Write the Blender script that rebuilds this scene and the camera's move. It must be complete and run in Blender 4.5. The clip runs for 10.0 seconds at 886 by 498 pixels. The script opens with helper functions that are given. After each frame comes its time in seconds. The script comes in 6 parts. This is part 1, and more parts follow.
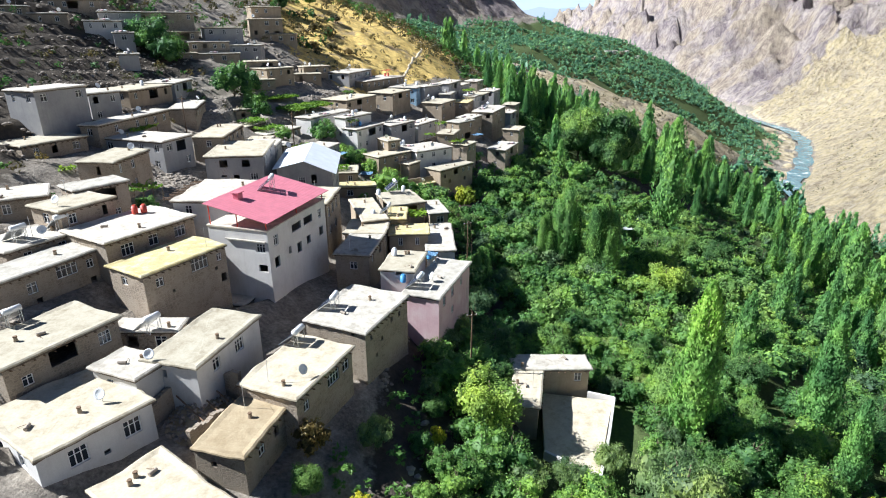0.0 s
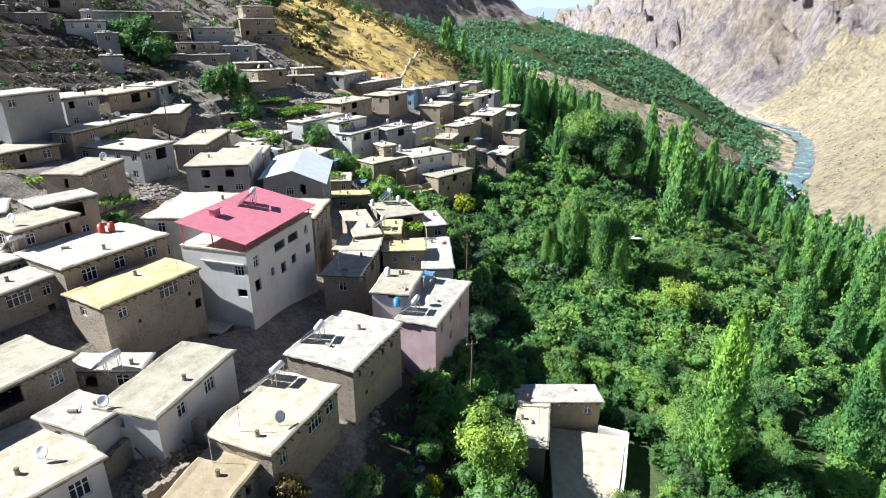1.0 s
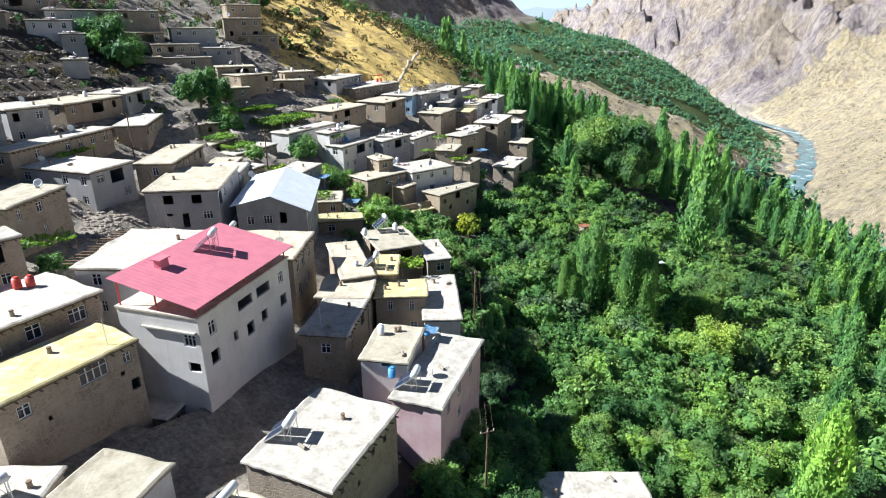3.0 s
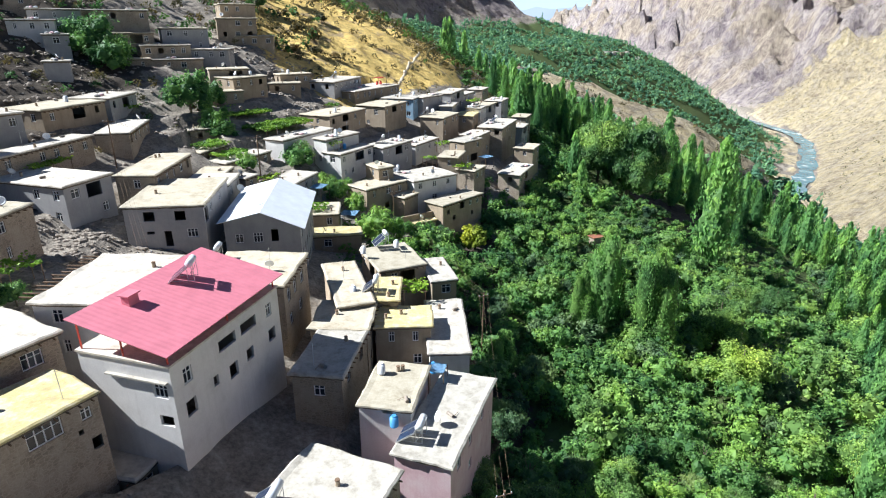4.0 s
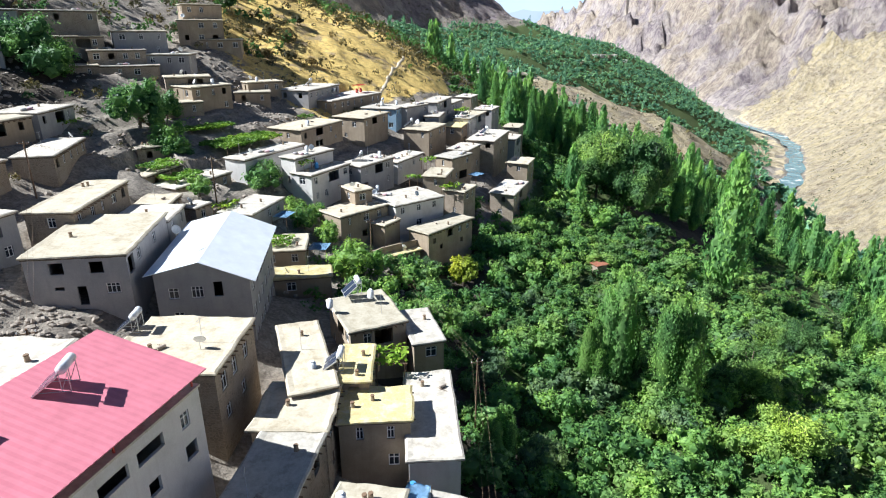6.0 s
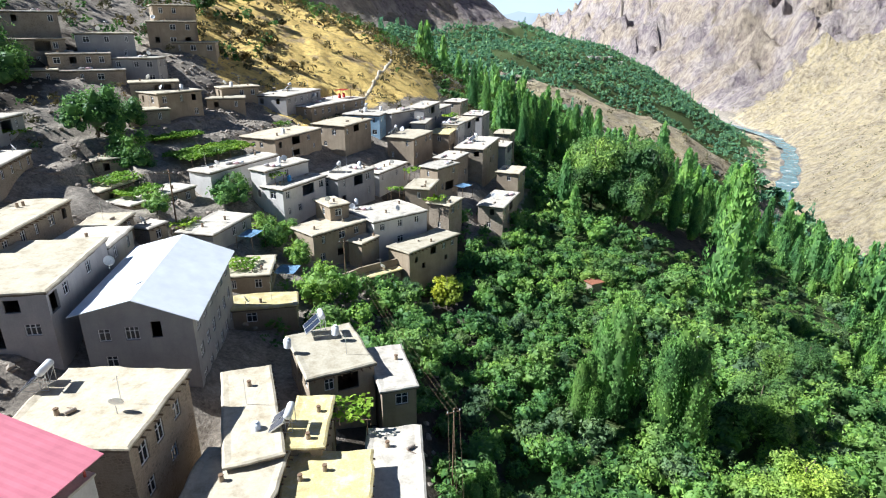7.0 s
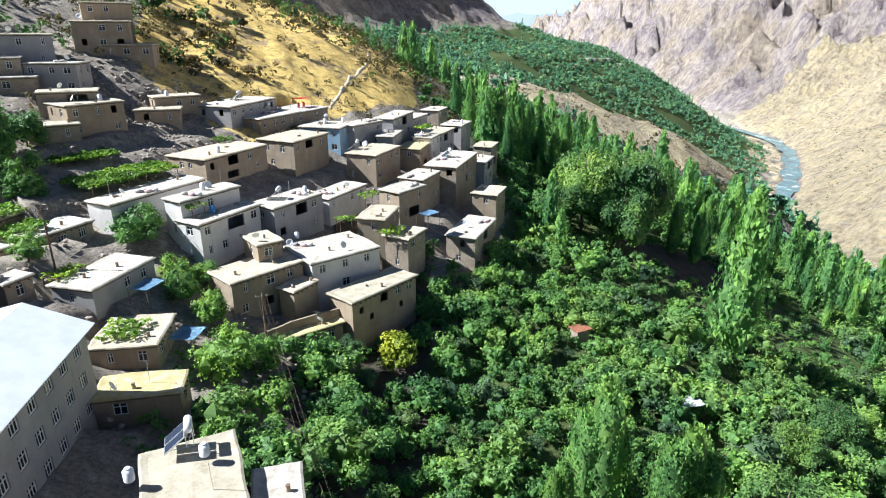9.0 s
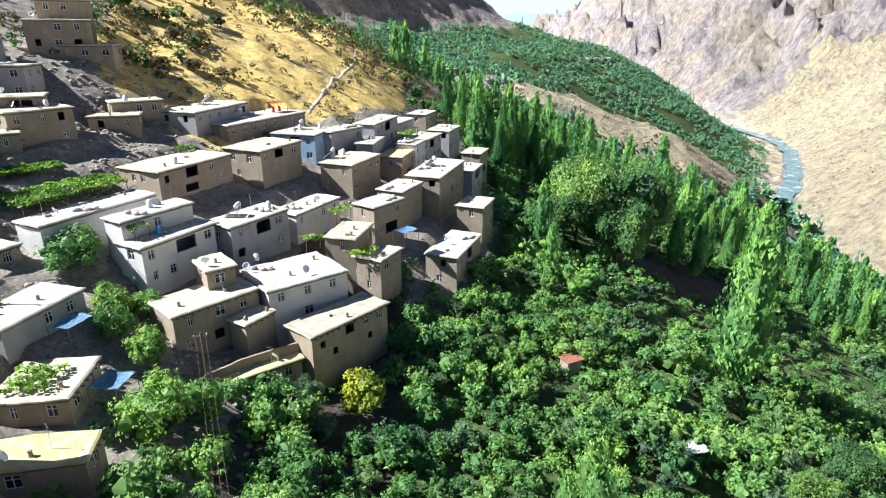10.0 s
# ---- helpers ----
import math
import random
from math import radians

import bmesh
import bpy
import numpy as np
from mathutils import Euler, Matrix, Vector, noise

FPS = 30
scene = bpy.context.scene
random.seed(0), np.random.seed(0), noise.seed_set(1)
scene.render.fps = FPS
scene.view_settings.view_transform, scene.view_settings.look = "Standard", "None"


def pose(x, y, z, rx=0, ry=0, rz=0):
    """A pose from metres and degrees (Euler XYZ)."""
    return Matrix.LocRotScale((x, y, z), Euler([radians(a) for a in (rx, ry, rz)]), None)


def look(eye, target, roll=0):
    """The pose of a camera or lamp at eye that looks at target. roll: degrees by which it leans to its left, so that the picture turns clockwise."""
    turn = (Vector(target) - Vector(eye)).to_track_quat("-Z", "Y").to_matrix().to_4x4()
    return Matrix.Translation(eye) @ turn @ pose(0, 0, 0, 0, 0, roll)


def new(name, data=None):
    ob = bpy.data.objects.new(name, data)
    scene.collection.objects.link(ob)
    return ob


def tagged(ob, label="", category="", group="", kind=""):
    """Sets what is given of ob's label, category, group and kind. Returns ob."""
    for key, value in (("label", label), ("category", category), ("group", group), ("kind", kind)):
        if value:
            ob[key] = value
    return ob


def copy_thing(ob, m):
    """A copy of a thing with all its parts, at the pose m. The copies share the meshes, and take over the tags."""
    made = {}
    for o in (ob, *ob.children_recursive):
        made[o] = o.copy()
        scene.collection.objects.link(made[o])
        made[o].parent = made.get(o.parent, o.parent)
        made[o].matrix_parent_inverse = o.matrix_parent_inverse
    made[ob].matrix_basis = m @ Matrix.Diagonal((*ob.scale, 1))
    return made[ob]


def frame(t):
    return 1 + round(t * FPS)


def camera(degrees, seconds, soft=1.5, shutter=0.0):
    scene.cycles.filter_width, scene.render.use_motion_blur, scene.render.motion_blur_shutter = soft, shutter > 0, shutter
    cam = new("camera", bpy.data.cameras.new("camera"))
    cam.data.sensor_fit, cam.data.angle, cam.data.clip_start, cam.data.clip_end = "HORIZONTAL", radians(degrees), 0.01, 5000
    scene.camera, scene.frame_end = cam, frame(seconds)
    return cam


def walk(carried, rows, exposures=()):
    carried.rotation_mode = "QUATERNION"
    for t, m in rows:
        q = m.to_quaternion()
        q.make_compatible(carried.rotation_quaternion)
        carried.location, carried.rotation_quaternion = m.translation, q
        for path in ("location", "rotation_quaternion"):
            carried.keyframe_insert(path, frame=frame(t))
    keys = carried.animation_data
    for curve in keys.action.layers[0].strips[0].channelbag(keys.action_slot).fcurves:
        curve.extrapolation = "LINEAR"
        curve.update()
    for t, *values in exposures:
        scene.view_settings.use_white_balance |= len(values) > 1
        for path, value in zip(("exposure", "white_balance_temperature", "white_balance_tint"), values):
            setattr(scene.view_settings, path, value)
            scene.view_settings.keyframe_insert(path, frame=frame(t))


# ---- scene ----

# the camera and its flight
cam = camera(74.0, 10.0, soft=1.08)
METRES, EYE, TILT, LEAN, TURN = 80.0, 60.0, -21.0, 0.0, 0.0
ROWS = [
    (0.0, 0.0, 0.0, 0.0, -0.0, 0.0, -0.0),
    (0.5, 0.0024, 0.0399, 0.0152, -0.04, -0.01, 0.04),
    (1.0, 0.003, 0.079, 0.0299, -0.07, 0.0, 0.06),
    (1.5, 0.0019, 0.1223, 0.0464, -0.12, 0.0, 0.07),
    (2.0, 0.0001, 0.1628, 0.0621, -0.16, -0.0, 0.08),
    (2.5, -0.003, 0.2062, 0.079, -0.22, -0.01, 0.08),
    (4.0, -0.0168, 0.3289, 0.1278, -0.36, -0.0, 0.01),
    (4.5, -0.0216, 0.3716, 0.1447, -0.41, 0.01, -0.01),
    (5.0, -0.023, 0.412, 0.1606, -0.71, 0.05, 0.07),
    (5.5, -0.0188, 0.4575, 0.1784, -1.14, 0.12, 0.2),
    (7.0, 0.0204, 0.5956, 0.2322, -1.88, 0.34, 0.44),
    (7.5, 0.0411, 0.6466, 0.2513, -1.93, 0.42, 0.44),
    (8.0, 0.0615, 0.6945, 0.27, -1.99, 0.44, 0.45),
    (8.5, 0.0844, 0.7477, 0.2907, -1.98, 0.45, 0.42),
    (9.0, 0.1057, 0.7974, 0.3099, -1.97, 0.44, 0.38),
    (9.5, 0.1297, 0.8524, 0.3313, -1.94, 0.4, 0.35),
    (10.0, 0.1514, 0.9025, 0.3506, -1.92, 0.38, 0.35),
]
EXPOSURE = 1.1
walk(cam, [(t, pose(0, 0, EYE, TILT, LEAN, TURN) @ pose(METRES * x, METRES * y, METRES * z, 90 + pitch, roll, yaw)) for t, x, y, z, yaw, pitch, roll in ROWS],
     exposures=((0.0, EXPOSURE, 5720, 9), (7.5, EXPOSURE, 5720, 9), (9.0, EXPOSURE + 0.1, 5720, 9), (10.0, EXPOSURE + 0.23, 5720, 9)))

# daylight: clear sky, sun over the uphill side
SUN_DIR = Vector((-0.745, 0.04, 0.665)).normalized()
world = bpy.data.worlds.new("sky")
scene.world = world
world.use_nodes = True
wn = world.node_tree
sky = wn.nodes.new("ShaderNodeTexSky")
sky.sky_type, sky.sun_disc = "NISHITA", False
sky.sun_elevation = math.asin(SUN_DIR.z)
sky.sun_rotation = math.atan2(SUN_DIR.x, SUN_DIR.y)
sky.altitude, sky.dust_density, sky.ozone_density = 1200, 0.2, 5.0
wn.links.new(sky.outputs["Color"], wn.nodes["Background"].inputs["Color"])
wn.nodes["Background"].inputs["Strength"].default_value = 0.029
sun = new("sun", bpy.data.lights.new("sun", "SUN"))
sun.data.energy, sun.data.angle, sun.data.color = 4.8, radians(0.53), (1.0, 0.955, 0.88)
sun.matrix_world = look(SUN_DIR * 200, (0, 0, 0))


# ---- materials ----
def mat_base(name):
    m = bpy.data.materials.new(name)
    m.use_nodes = True
    nt = m.node_tree
    return m, nt, nt.nodes["Principled BSDF"]


def node(nt, kind, **kw):
    n = nt.nodes.new(kind)
    for k, v in kw.items():
        n.inputs[k.replace("_", " ")].default_value = v
    return n


def coords(nt, scale=1.0, space="Object"):
    tc = nt.nodes.new("ShaderNodeTexCoord")
    mp = nt.nodes.new("ShaderNodeMapping")
    mp.inputs["Scale"].default_value = (scale,) * 3 if not hasattr(scale, "__len__") else scale
    if space == "World":
        geo = nt.nodes.new("ShaderNodeNewGeometry")
        nt.links.new(geo.outputs["Position"], mp.inputs["Vector"])
    else:
        nt.links.new(tc.outputs[space], mp.inputs["Vector"])
    return mp.outputs["Vector"]


def noise_out(nt, vec, scale, detail=5.0, rough=0.6):
    n = node(nt, "ShaderNodeTexNoise", Scale=scale, Detail=detail, Roughness=rough)
    nt.links.new(vec, n.inputs["Vector"])
    return n.outputs["Fac"]


def ramp(nt, fac, stops):
    r = nt.nodes.new("ShaderNodeValToRGB")
    el = r.color_ramp.elements
    while len(el) < len(stops):
        el.new(0.5)
    for e, (p, c) in zip(el, stops):
        e.position, e.color = p, (*c, 1.0) if len(c) == 3 else c
    nt.links.new(fac, r.inputs["Fac"])
    return r.outputs["Color"]


def mix(nt, fac, a, b, blend="MIX"):
    m = nt.nodes.new("ShaderNodeMix")
    m.data_type, m.blend_type = "RGBA", blend
    for sock, v in ((m.inputs[0], fac), (m.inputs[6], a), (m.inputs[7], b)):
        if isinstance(v, (int, float)):
            sock.default_value = v
        elif isinstance(v, tuple):
            sock.default_value = (*v, 1.0) if len(v) == 3 else v
        else:
            nt.links.new(v, sock)
    return m.outputs[2]


def bump(nt, bsdf, height, strength=0.4, dist=0.05):
    b = node(nt, "ShaderNodeBump", Strength=strength, Distance=dist)
    nt.links.new(height, b.inputs["Height"])
    nt.links.new(b.outputs["Normal"], bsdf.inputs["Normal"])


def rough_mat(name, dark, mid, light, grain=1.2, fine=9.0, strength=0.5, dist=0.05, roughness=0.9, tint=0.12, streak=0.0):
    """Weathered mineral surface: broad stains, fine grain and relief, a tint of its own for each object."""
    m, nt, b = mat_base(name)
    v = coords(nt, space="World")
    broad = noise_out(nt, v, grain * 0.35, 4.0, 0.65)
    small = noise_out(nt, v, fine, 6.0, 0.7)
    col = ramp(nt, broad, [(0.28, dark), (0.5, mid), (0.72, light)])
    col = mix(nt, 0.35, col, ramp(nt, small, [(0.3, dark), (0.7, light)]))
    if streak:
        sv = coords(nt, (2.2, 2.2, 0.18), "World")
        s = noise_out(nt, sv, 1.0, 3.0, 0.6)
        col = mix(nt, ramp(nt, s, [(0.5, (0, 0, 0)), (0.75, (streak,) * 3)]), col, dark)
    oi = nt.nodes.new("ShaderNodeObjectInfo")
    col = mix(nt, 1.0, col, ramp(nt, oi.outputs["Random"], [(0.0, (1 - tint * 1.6, 1 - tint * 1.65, 1 - tint * 1.75)), (1.0, (1 + tint * 0.3, 1.0, 1 - tint * 0.3))]), "MULTIPLY")
    nt.links.new(col, b.inputs["Base Color"])
    b.inputs["Roughness"].default_value = roughness
    bump(nt, b, small, strength, dist)
    return m


def masonry_mat(name, stone_a, stone_b, mortar, scale=2.6):
    """Rubble stone wall with recessed mortar."""
    m, nt, b = mat_base(name)
    v = coords(nt, (scale, scale, scale * 1.7), "World")
    vo = node(nt, "ShaderNodeTexVoronoi", Scale=1.0, Randomness=0.8)
    nt.links.new(v, vo.inputs["Vector"])
    ve = node(nt, "ShaderNodeTexVoronoi", Scale=1.0, Randomness=0.8)
    ve.feature = "DISTANCE_TO_EDGE"
    nt.links.new(v, ve.inputs["Vector"])
    small = noise_out(nt, coords(nt, space="World"), 7.0, 6.0, 0.7)
    broad = noise_out(nt, coords(nt, space="World"), 0.5, 3.0)
    col = mix(nt, vo.outputs["Color"], stone_a, stone_b)
    edge = ramp(nt, ve.outputs["Distance"], [(0.03, (0, 0, 0)), (0.12, (1, 1, 1))])
    plaster = ramp(nt, broad, [(0.46, (0.08, 0.08, 0.08)), (0.62, (0.9, 0.9, 0.9))])
    col = mix(nt, edge, mortar, col)
    col = mix(nt, plaster, col, mortar)
    col = mix(nt, 0.35, col, ramp(nt, small, [(0.3, stone_a), (0.7, mortar)]))
    oi = nt.nodes.new("ShaderNodeObjectInfo")
    col = mix(nt, 1.0, col, ramp(nt, oi.outputs["Random"], [(0.0, (0.85, 0.83, 0.8)), (1.0, (1.05, 1.0, 0.96))]), "MULTIPLY")
    nt.links.new(col, b.inputs["Base Color"])
    b.inputs["Roughness"].default_value = 0.92
    h = mix(nt, 0.5, edge, small)
    bump(nt, b, h, 0.6, 0.06)
    return m


def plain_mat(name, col, roughness=0.6, metal=0.0, var=0.12, scale=3.0):
    m, nt, b = mat_base(name)
    n = noise_out(nt, coords(nt), scale, 5.0)
    lo, hi = tuple(c * (1 - var) for c in col), tuple(min(1, c * (1 + var)) for c in col)
    nt.links.new(ramp(nt, n, [(0.3, lo), (0.7, hi)]), b.inputs["Base Color"])
    b.inputs["Roughness"].default_value, b.inputs["Metallic"].default_value = roughness, metal
    return m


def leaf_mat(name, lo, hi, yellow=0.04):
    m, nt, b = mat_base(name)
    geo = nt.nodes.new("ShaderNodeNewGeometry")
    oi = nt.nodes.new("ShaderNodeObjectInfo")
    mid = tuple((a + c) / 2 for a, c in zip(lo, hi))
    col = ramp(nt, geo.outputs["Random Per Island"], [(0.0, lo), (0.5, mid), (1.0, hi)])
    col = mix(nt, 1.0, col, ramp(nt, oi.outputs["Random"], [(0.0, (0.55, 0.64, 0.68)), (0.35, (0.8, 0.86, 0.88)), (0.7, (1.04, 1.04, 1.0)), (1.0, (1.24, 1.14, 0.93))]), "MULTIPLY")
    vw = coords(nt, space="World")
    big = noise_out(nt, vw, 0.03, 3.0)
    col = mix(nt, 1.0, col, ramp(nt, big, [(0.35, (0.8, 0.88, 0.95)), (0.65, (1.2, 1.12, 0.95))]), "MULTIPLY")
    one = noise_out(nt, vw, 0.17, 2.0)
    col = mix(nt, 1.0, col, ramp(nt, one, [(0.36, (0.5, 0.6, 0.66)), (0.5, (0.95, 0.97, 1)), (0.66, (1.36, 1.22, 0.95))]), "MULTIPLY")
    nt.links.new(col, b.inputs["Base Color"])
    b.inputs["Roughness"].default_value = 0.55
    b.inputs["Specular IOR Level"].default_value = 0.3
    tr = nt.nodes.new("ShaderNodeBsdfTranslucent")
    nt.links.new(col, tr.inputs["Color"])
    sh = nt.nodes.new("ShaderNodeMixShader")
    sh.inputs["Fac"].default_value = 0.36
    nt.links.new(b.outputs["BSDF"], sh.inputs[1])
    nt.links.new(tr.outputs["BSDF"], sh.inputs[2])
    nt.links.new(sh.outputs["Shader"], nt.nodes["Material Output"].inputs["Surface"])
    return m


M_STONE = masonry_mat("stone_wall", (0.17, 0.14, 0.11), (0.43, 0.36, 0.27), (0.46, 0.4, 0.32))
M_BRUSH = rough_mat("brushwood_eaves", (0.07, 0.055, 0.04), (0.15, 0.12, 0.085), (0.26, 0.21, 0.15), grain=6.0, fine=12.0, strength=0.8)
M_MUD = rough_mat("mud_plaster", (0.27, 0.215, 0.155), (0.39, 0.32, 0.235), (0.5, 0.42, 0.31), streak=0.5)
M_WHITE = rough_mat("white_plaster", (0.55, 0.53, 0.5), (0.72, 0.71, 0.69), (0.8, 0.79, 0.77), strength=0.25, tint=0.08, streak=0.35)
M_GREY = rough_mat("cement_render", (0.3, 0.3, 0.31), (0.4, 0.4, 0.41), (0.5, 0.49, 0.48), strength=0.25, streak=0.4)
M_BLUE = rough_mat("blue_paint", (0.22, 0.38, 0.55), (0.3, 0.48, 0.66), (0.42, 0.58, 0.72), strength=0.2, streak=0.3)
M_PINKW = rough_mat("pink_paint", (0.55, 0.34, 0.38), (0.7, 0.48, 0.52), (0.78, 0.66, 0.67), strength=0.2, streak=0.4)
M_ROOF = rough_mat("roof_mud", (0.32, 0.27, 0.18), (0.55, 0.5, 0.385), (0.66, 0.62, 0.5), grain=2.2, fine=4.0, strength=0.4)
M_ROOFW = rough_mat("roof_concrete", (0.3, 0.27, 0.22), (0.58, 0.545, 0.47), (0.73, 0.7, 0.62), grain=2.6, fine=3.0, strength=0.3)
M_ROOFY = rough_mat("roof_dry_moss", (0.42, 0.34, 0.14), (0.68, 0.57, 0.22), (0.74, 0.7, 0.56), grain=2.6, fine=6.0, strength=0.5)
M_ROOFB = rough_mat("roof_earth", (0.33, 0.25, 0.14), (0.48, 0.38, 0.24), (0.6, 0.5, 0.33), grain=2.6, fine=5.0)
M_PINKROOF = plain_mat("red_sheet_metal", (0.6, 0.2, 0.25), 0.45, 0.0, 0.1, 1.0)
M_SHEET = plain_mat("white_sheet_metal", (0.78, 0.82, 0.86), 0.5, 0.0, 0.08, 0.6)
M_FRAME = plain_mat("white_window_frame", (0.75, 0.75, 0.74), 0.5)
M_GLASS = plain_mat("window_glass", (0.03, 0.035, 0.045), 0.08)
M_WOOD = plain_mat("old_wood", (0.2, 0.13, 0.08), 0.85, 0.0, 0.35, 6.0)
M_STEEL = plain_mat("galvanised_steel", (0.6, 0.62, 0.64), 0.35, 0.8)
M_TANK = plain_mat("white_tank", (0.78, 0.8, 0.82), 0.4)
M_PANEL = plain_mat("collector_glass", (0.03, 0.04, 0.07), 0.12)
M_RED = plain_mat("red_plastic", (0.6, 0.08, 0.05), 0.5)
M_BLUEP = plain_mat("blue_plastic", (0.08, 0.3, 0.6), 0.5)
M_TARP = plain_mat("blue_tarpaulin", (0.24, 0.42, 0.62), 0.5, 0.0, 0.3, 2.0)
M_BARK = rough_mat("bark", (0.1, 0.08, 0.06), (0.18, 0.14, 0.1), (0.26, 0.22, 0.17), grain=6.0, fine=14.0)
M_LEAF = leaf_mat("orchard_leaves", (0.15, 0.3, 0.08), (0.27, 0.47, 0.12))
M_LEAF2 = leaf_mat("walnut_leaves", (0.19, 0.33, 0.09), (0.31, 0.49, 0.14))
M_LEAF3 = leaf_mat("willow_leaves", (0.19, 0.29, 0.12), (0.32, 0.45, 0.19))
M_POPLAR = leaf_mat("poplar_leaves", (0.17, 0.36, 0.11), (0.29, 0.53, 0.17))
M_ASPEN = leaf_mat("aspen_leaves", (0.23, 0.44, 0.12), (0.38, 0.61, 0.18))
M_VINE = leaf_mat("vine_leaves", (0.17, 0.32, 0.03), (0.4, 0.58, 0.08))
M_YELLOW = leaf_mat("yellow_leaves", (0.4, 0.44, 0.03), (0.68, 0.68, 0.08))
M_DRY = leaf_mat("dry_shrub_leaves", (0.15, 0.12, 0.05), (0.32, 0.25, 0.11))
# far trees: paler, bluer green, with the distance haze put into the colour
M_FAR_HAZE = leaf_mat("far_haze_leaves", (0.18, 0.36, 0.2), (0.36, 0.6, 0.33))
# darker copies of the leaf colours: shade inside the crowns, put into colour
INNER_SHADE = {m.name: leaf_mat("shaded_inner_" + m.name, lo, hi) for m, lo, hi in (
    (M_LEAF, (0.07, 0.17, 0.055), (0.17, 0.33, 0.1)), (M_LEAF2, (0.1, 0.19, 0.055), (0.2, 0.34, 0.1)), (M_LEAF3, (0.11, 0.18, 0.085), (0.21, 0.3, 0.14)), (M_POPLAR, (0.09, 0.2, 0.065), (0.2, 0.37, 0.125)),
    (M_ASPEN, (0.1, 0.2, 0.055), (0.22, 0.37, 0.11)), (M_YELLOW, (0.22, 0.25, 0.02), (0.4, 0.42, 0.05)), (M_DRY, (0.06, 0.055, 0.025), (0.13, 0.11, 0.055)), (M_FAR_HAZE, (0.08, 0.17, 0.1), (0.18, 0.3, 0.17)))}


def ground_mat():
    """Earth, dry grass, orchard soil, haze-tinted rock, pale slopes and painted shade, mixed by the ground's cover
    masks.
    """
    m, nt, b = mat_base("ground")
    v = coords(nt, space="World")
    n1 = noise_out(nt, v, 0.03, 8.0, 0.65)
    n2 = noise_out(nt, v, 0.4, 7.0, 0.7)
    n3 = noise_out(nt, v, 2.5, 5.0, 0.7)
    dirt = mix(nt, 0.5, ramp(nt, n2, [(0.32, (0.12, 0.1, 0.085)), (0.5, (0.26, 0.23, 0.19)), (0.66, (0.52, 0.46, 0.38))]), ramp(nt, n3, [(0.34, (0.11, 0.095, 0.08)), (0.66, (0.46, 0.41, 0.34))]))
    gold = mix(nt, 0.45, ramp(nt, n2, [(0.36, (0.26, 0.17, 0.07)), (0.45, (0.66, 0.46, 0.14)), (0.6, (0.9, 0.68, 0.23))]), ramp(nt, n3, [(0.35, (0.38, 0.25, 0.09)), (0.6, (0.88, 0.66, 0.23))]))
    bald = noise_out(nt, v, 0.11, 6.0, 0.65)
    gold = mix(nt, ramp(nt, bald, [(0.54, (0, 0, 0)), (0.62, (0.85, 0.85, 0.85))]), gold, ramp(nt, n3, [(0.35, (0.2, 0.14, 0.08)), (0.65, (0.46, 0.36, 0.23))]))
    soil = mix(nt, 0.5, ramp(nt, n2, [(0.35, (0.035, 0.05, 0.02)), (0.6, (0.085, 0.12, 0.04)), (0.75, (0.17, 0.17, 0.075))]), ramp(nt, n3, [(0.3, (0.07, 0.095, 0.04)), (0.7, (0.15, 0.2, 0.075))]))
    rv = coords(nt, (1.0, 1.0, 0.35), "World")
    r1 = noise_out(nt, rv, 0.02, 10.0, 0.7)
    r2 = noise_out(nt, v, 0.006, 5.0, 0.6)
    r3 = noise_out(nt, rv, 0.075, 10.0, 0.75)
    # pale, lilac, low-contrast rock: distance haze put into its base colours
    rock = mix(nt, 0.5, ramp(nt, r1, [(0.41, (0.23, 0.19, 0.21)), (0.5, (0.37, 0.32, 0.305)), (0.59, (0.52, 0.45, 0.385))]), ramp(nt, r3, [(0.43, (0.19, 0.155, 0.17)), (0.5, (0.4, 0.35, 0.345)), (0.57, (0.56, 0.49, 0.43))]))
    rock = mix(nt, ramp(nt, r2, [(0.48, (0, 0, 0)), (0.58, (0.5, 0.5, 0.5))]), rock, ramp(nt, r3, [(0.38, (0.24, 0.19, 0.13)), (0.6, (0.56, 0.46, 0.3))]))
    t1 = noise_out(nt, v, 0.09, 12.0, 0.78)
    t2 = noise_out(nt, coords(nt, (1.0, 1.0, 0.3), "World"), 0.03, 9.0, 0.72)
    tan = mix(nt, 0.5, ramp(nt, t1, [(0.42, (0.3, 0.235, 0.155)), (0.49, (0.58, 0.49, 0.34)), (0.62, (0.82, 0.72, 0.5))]), ramp(nt, t2, [(0.4, (0.36, 0.29, 0.21)), (0.5, (0.62, 0.52, 0.33)), (0.62, (0.72, 0.6, 0.32))]))
    tan = mix(nt, ramp(nt, r3, [(0.5, (0, 0, 0)), (0.58, (0.75, 0.75, 0.75))]), tan, ramp(nt, t1, [(0.4, (0.28, 0.235, 0.185)), (0.55, (0.62, 0.54, 0.42))]))
    ca = nt.nodes.new("ShaderNodeAttribute")
    ca.attribute_name = "cover"
    cb = nt.nodes.new("ShaderNodeAttribute")
    cb.attribute_name = "cover_far"
    sa, sb = nt.nodes.new("ShaderNodeSeparateColor"), nt.nodes.new("ShaderNodeSeparateColor")
    nt.links.new(ca.outputs["Color"], sa.inputs["Color"])
    nt.links.new(cb.outputs["Color"], sb.inputs["Color"])

    def edge(mask, wob):
        add = nt.nodes.new("ShaderNodeMath")
        add.operation = "ADD"
        nt.links.new(mask, add.inputs[0])
        nt.links.new(wob, add.inputs[1])
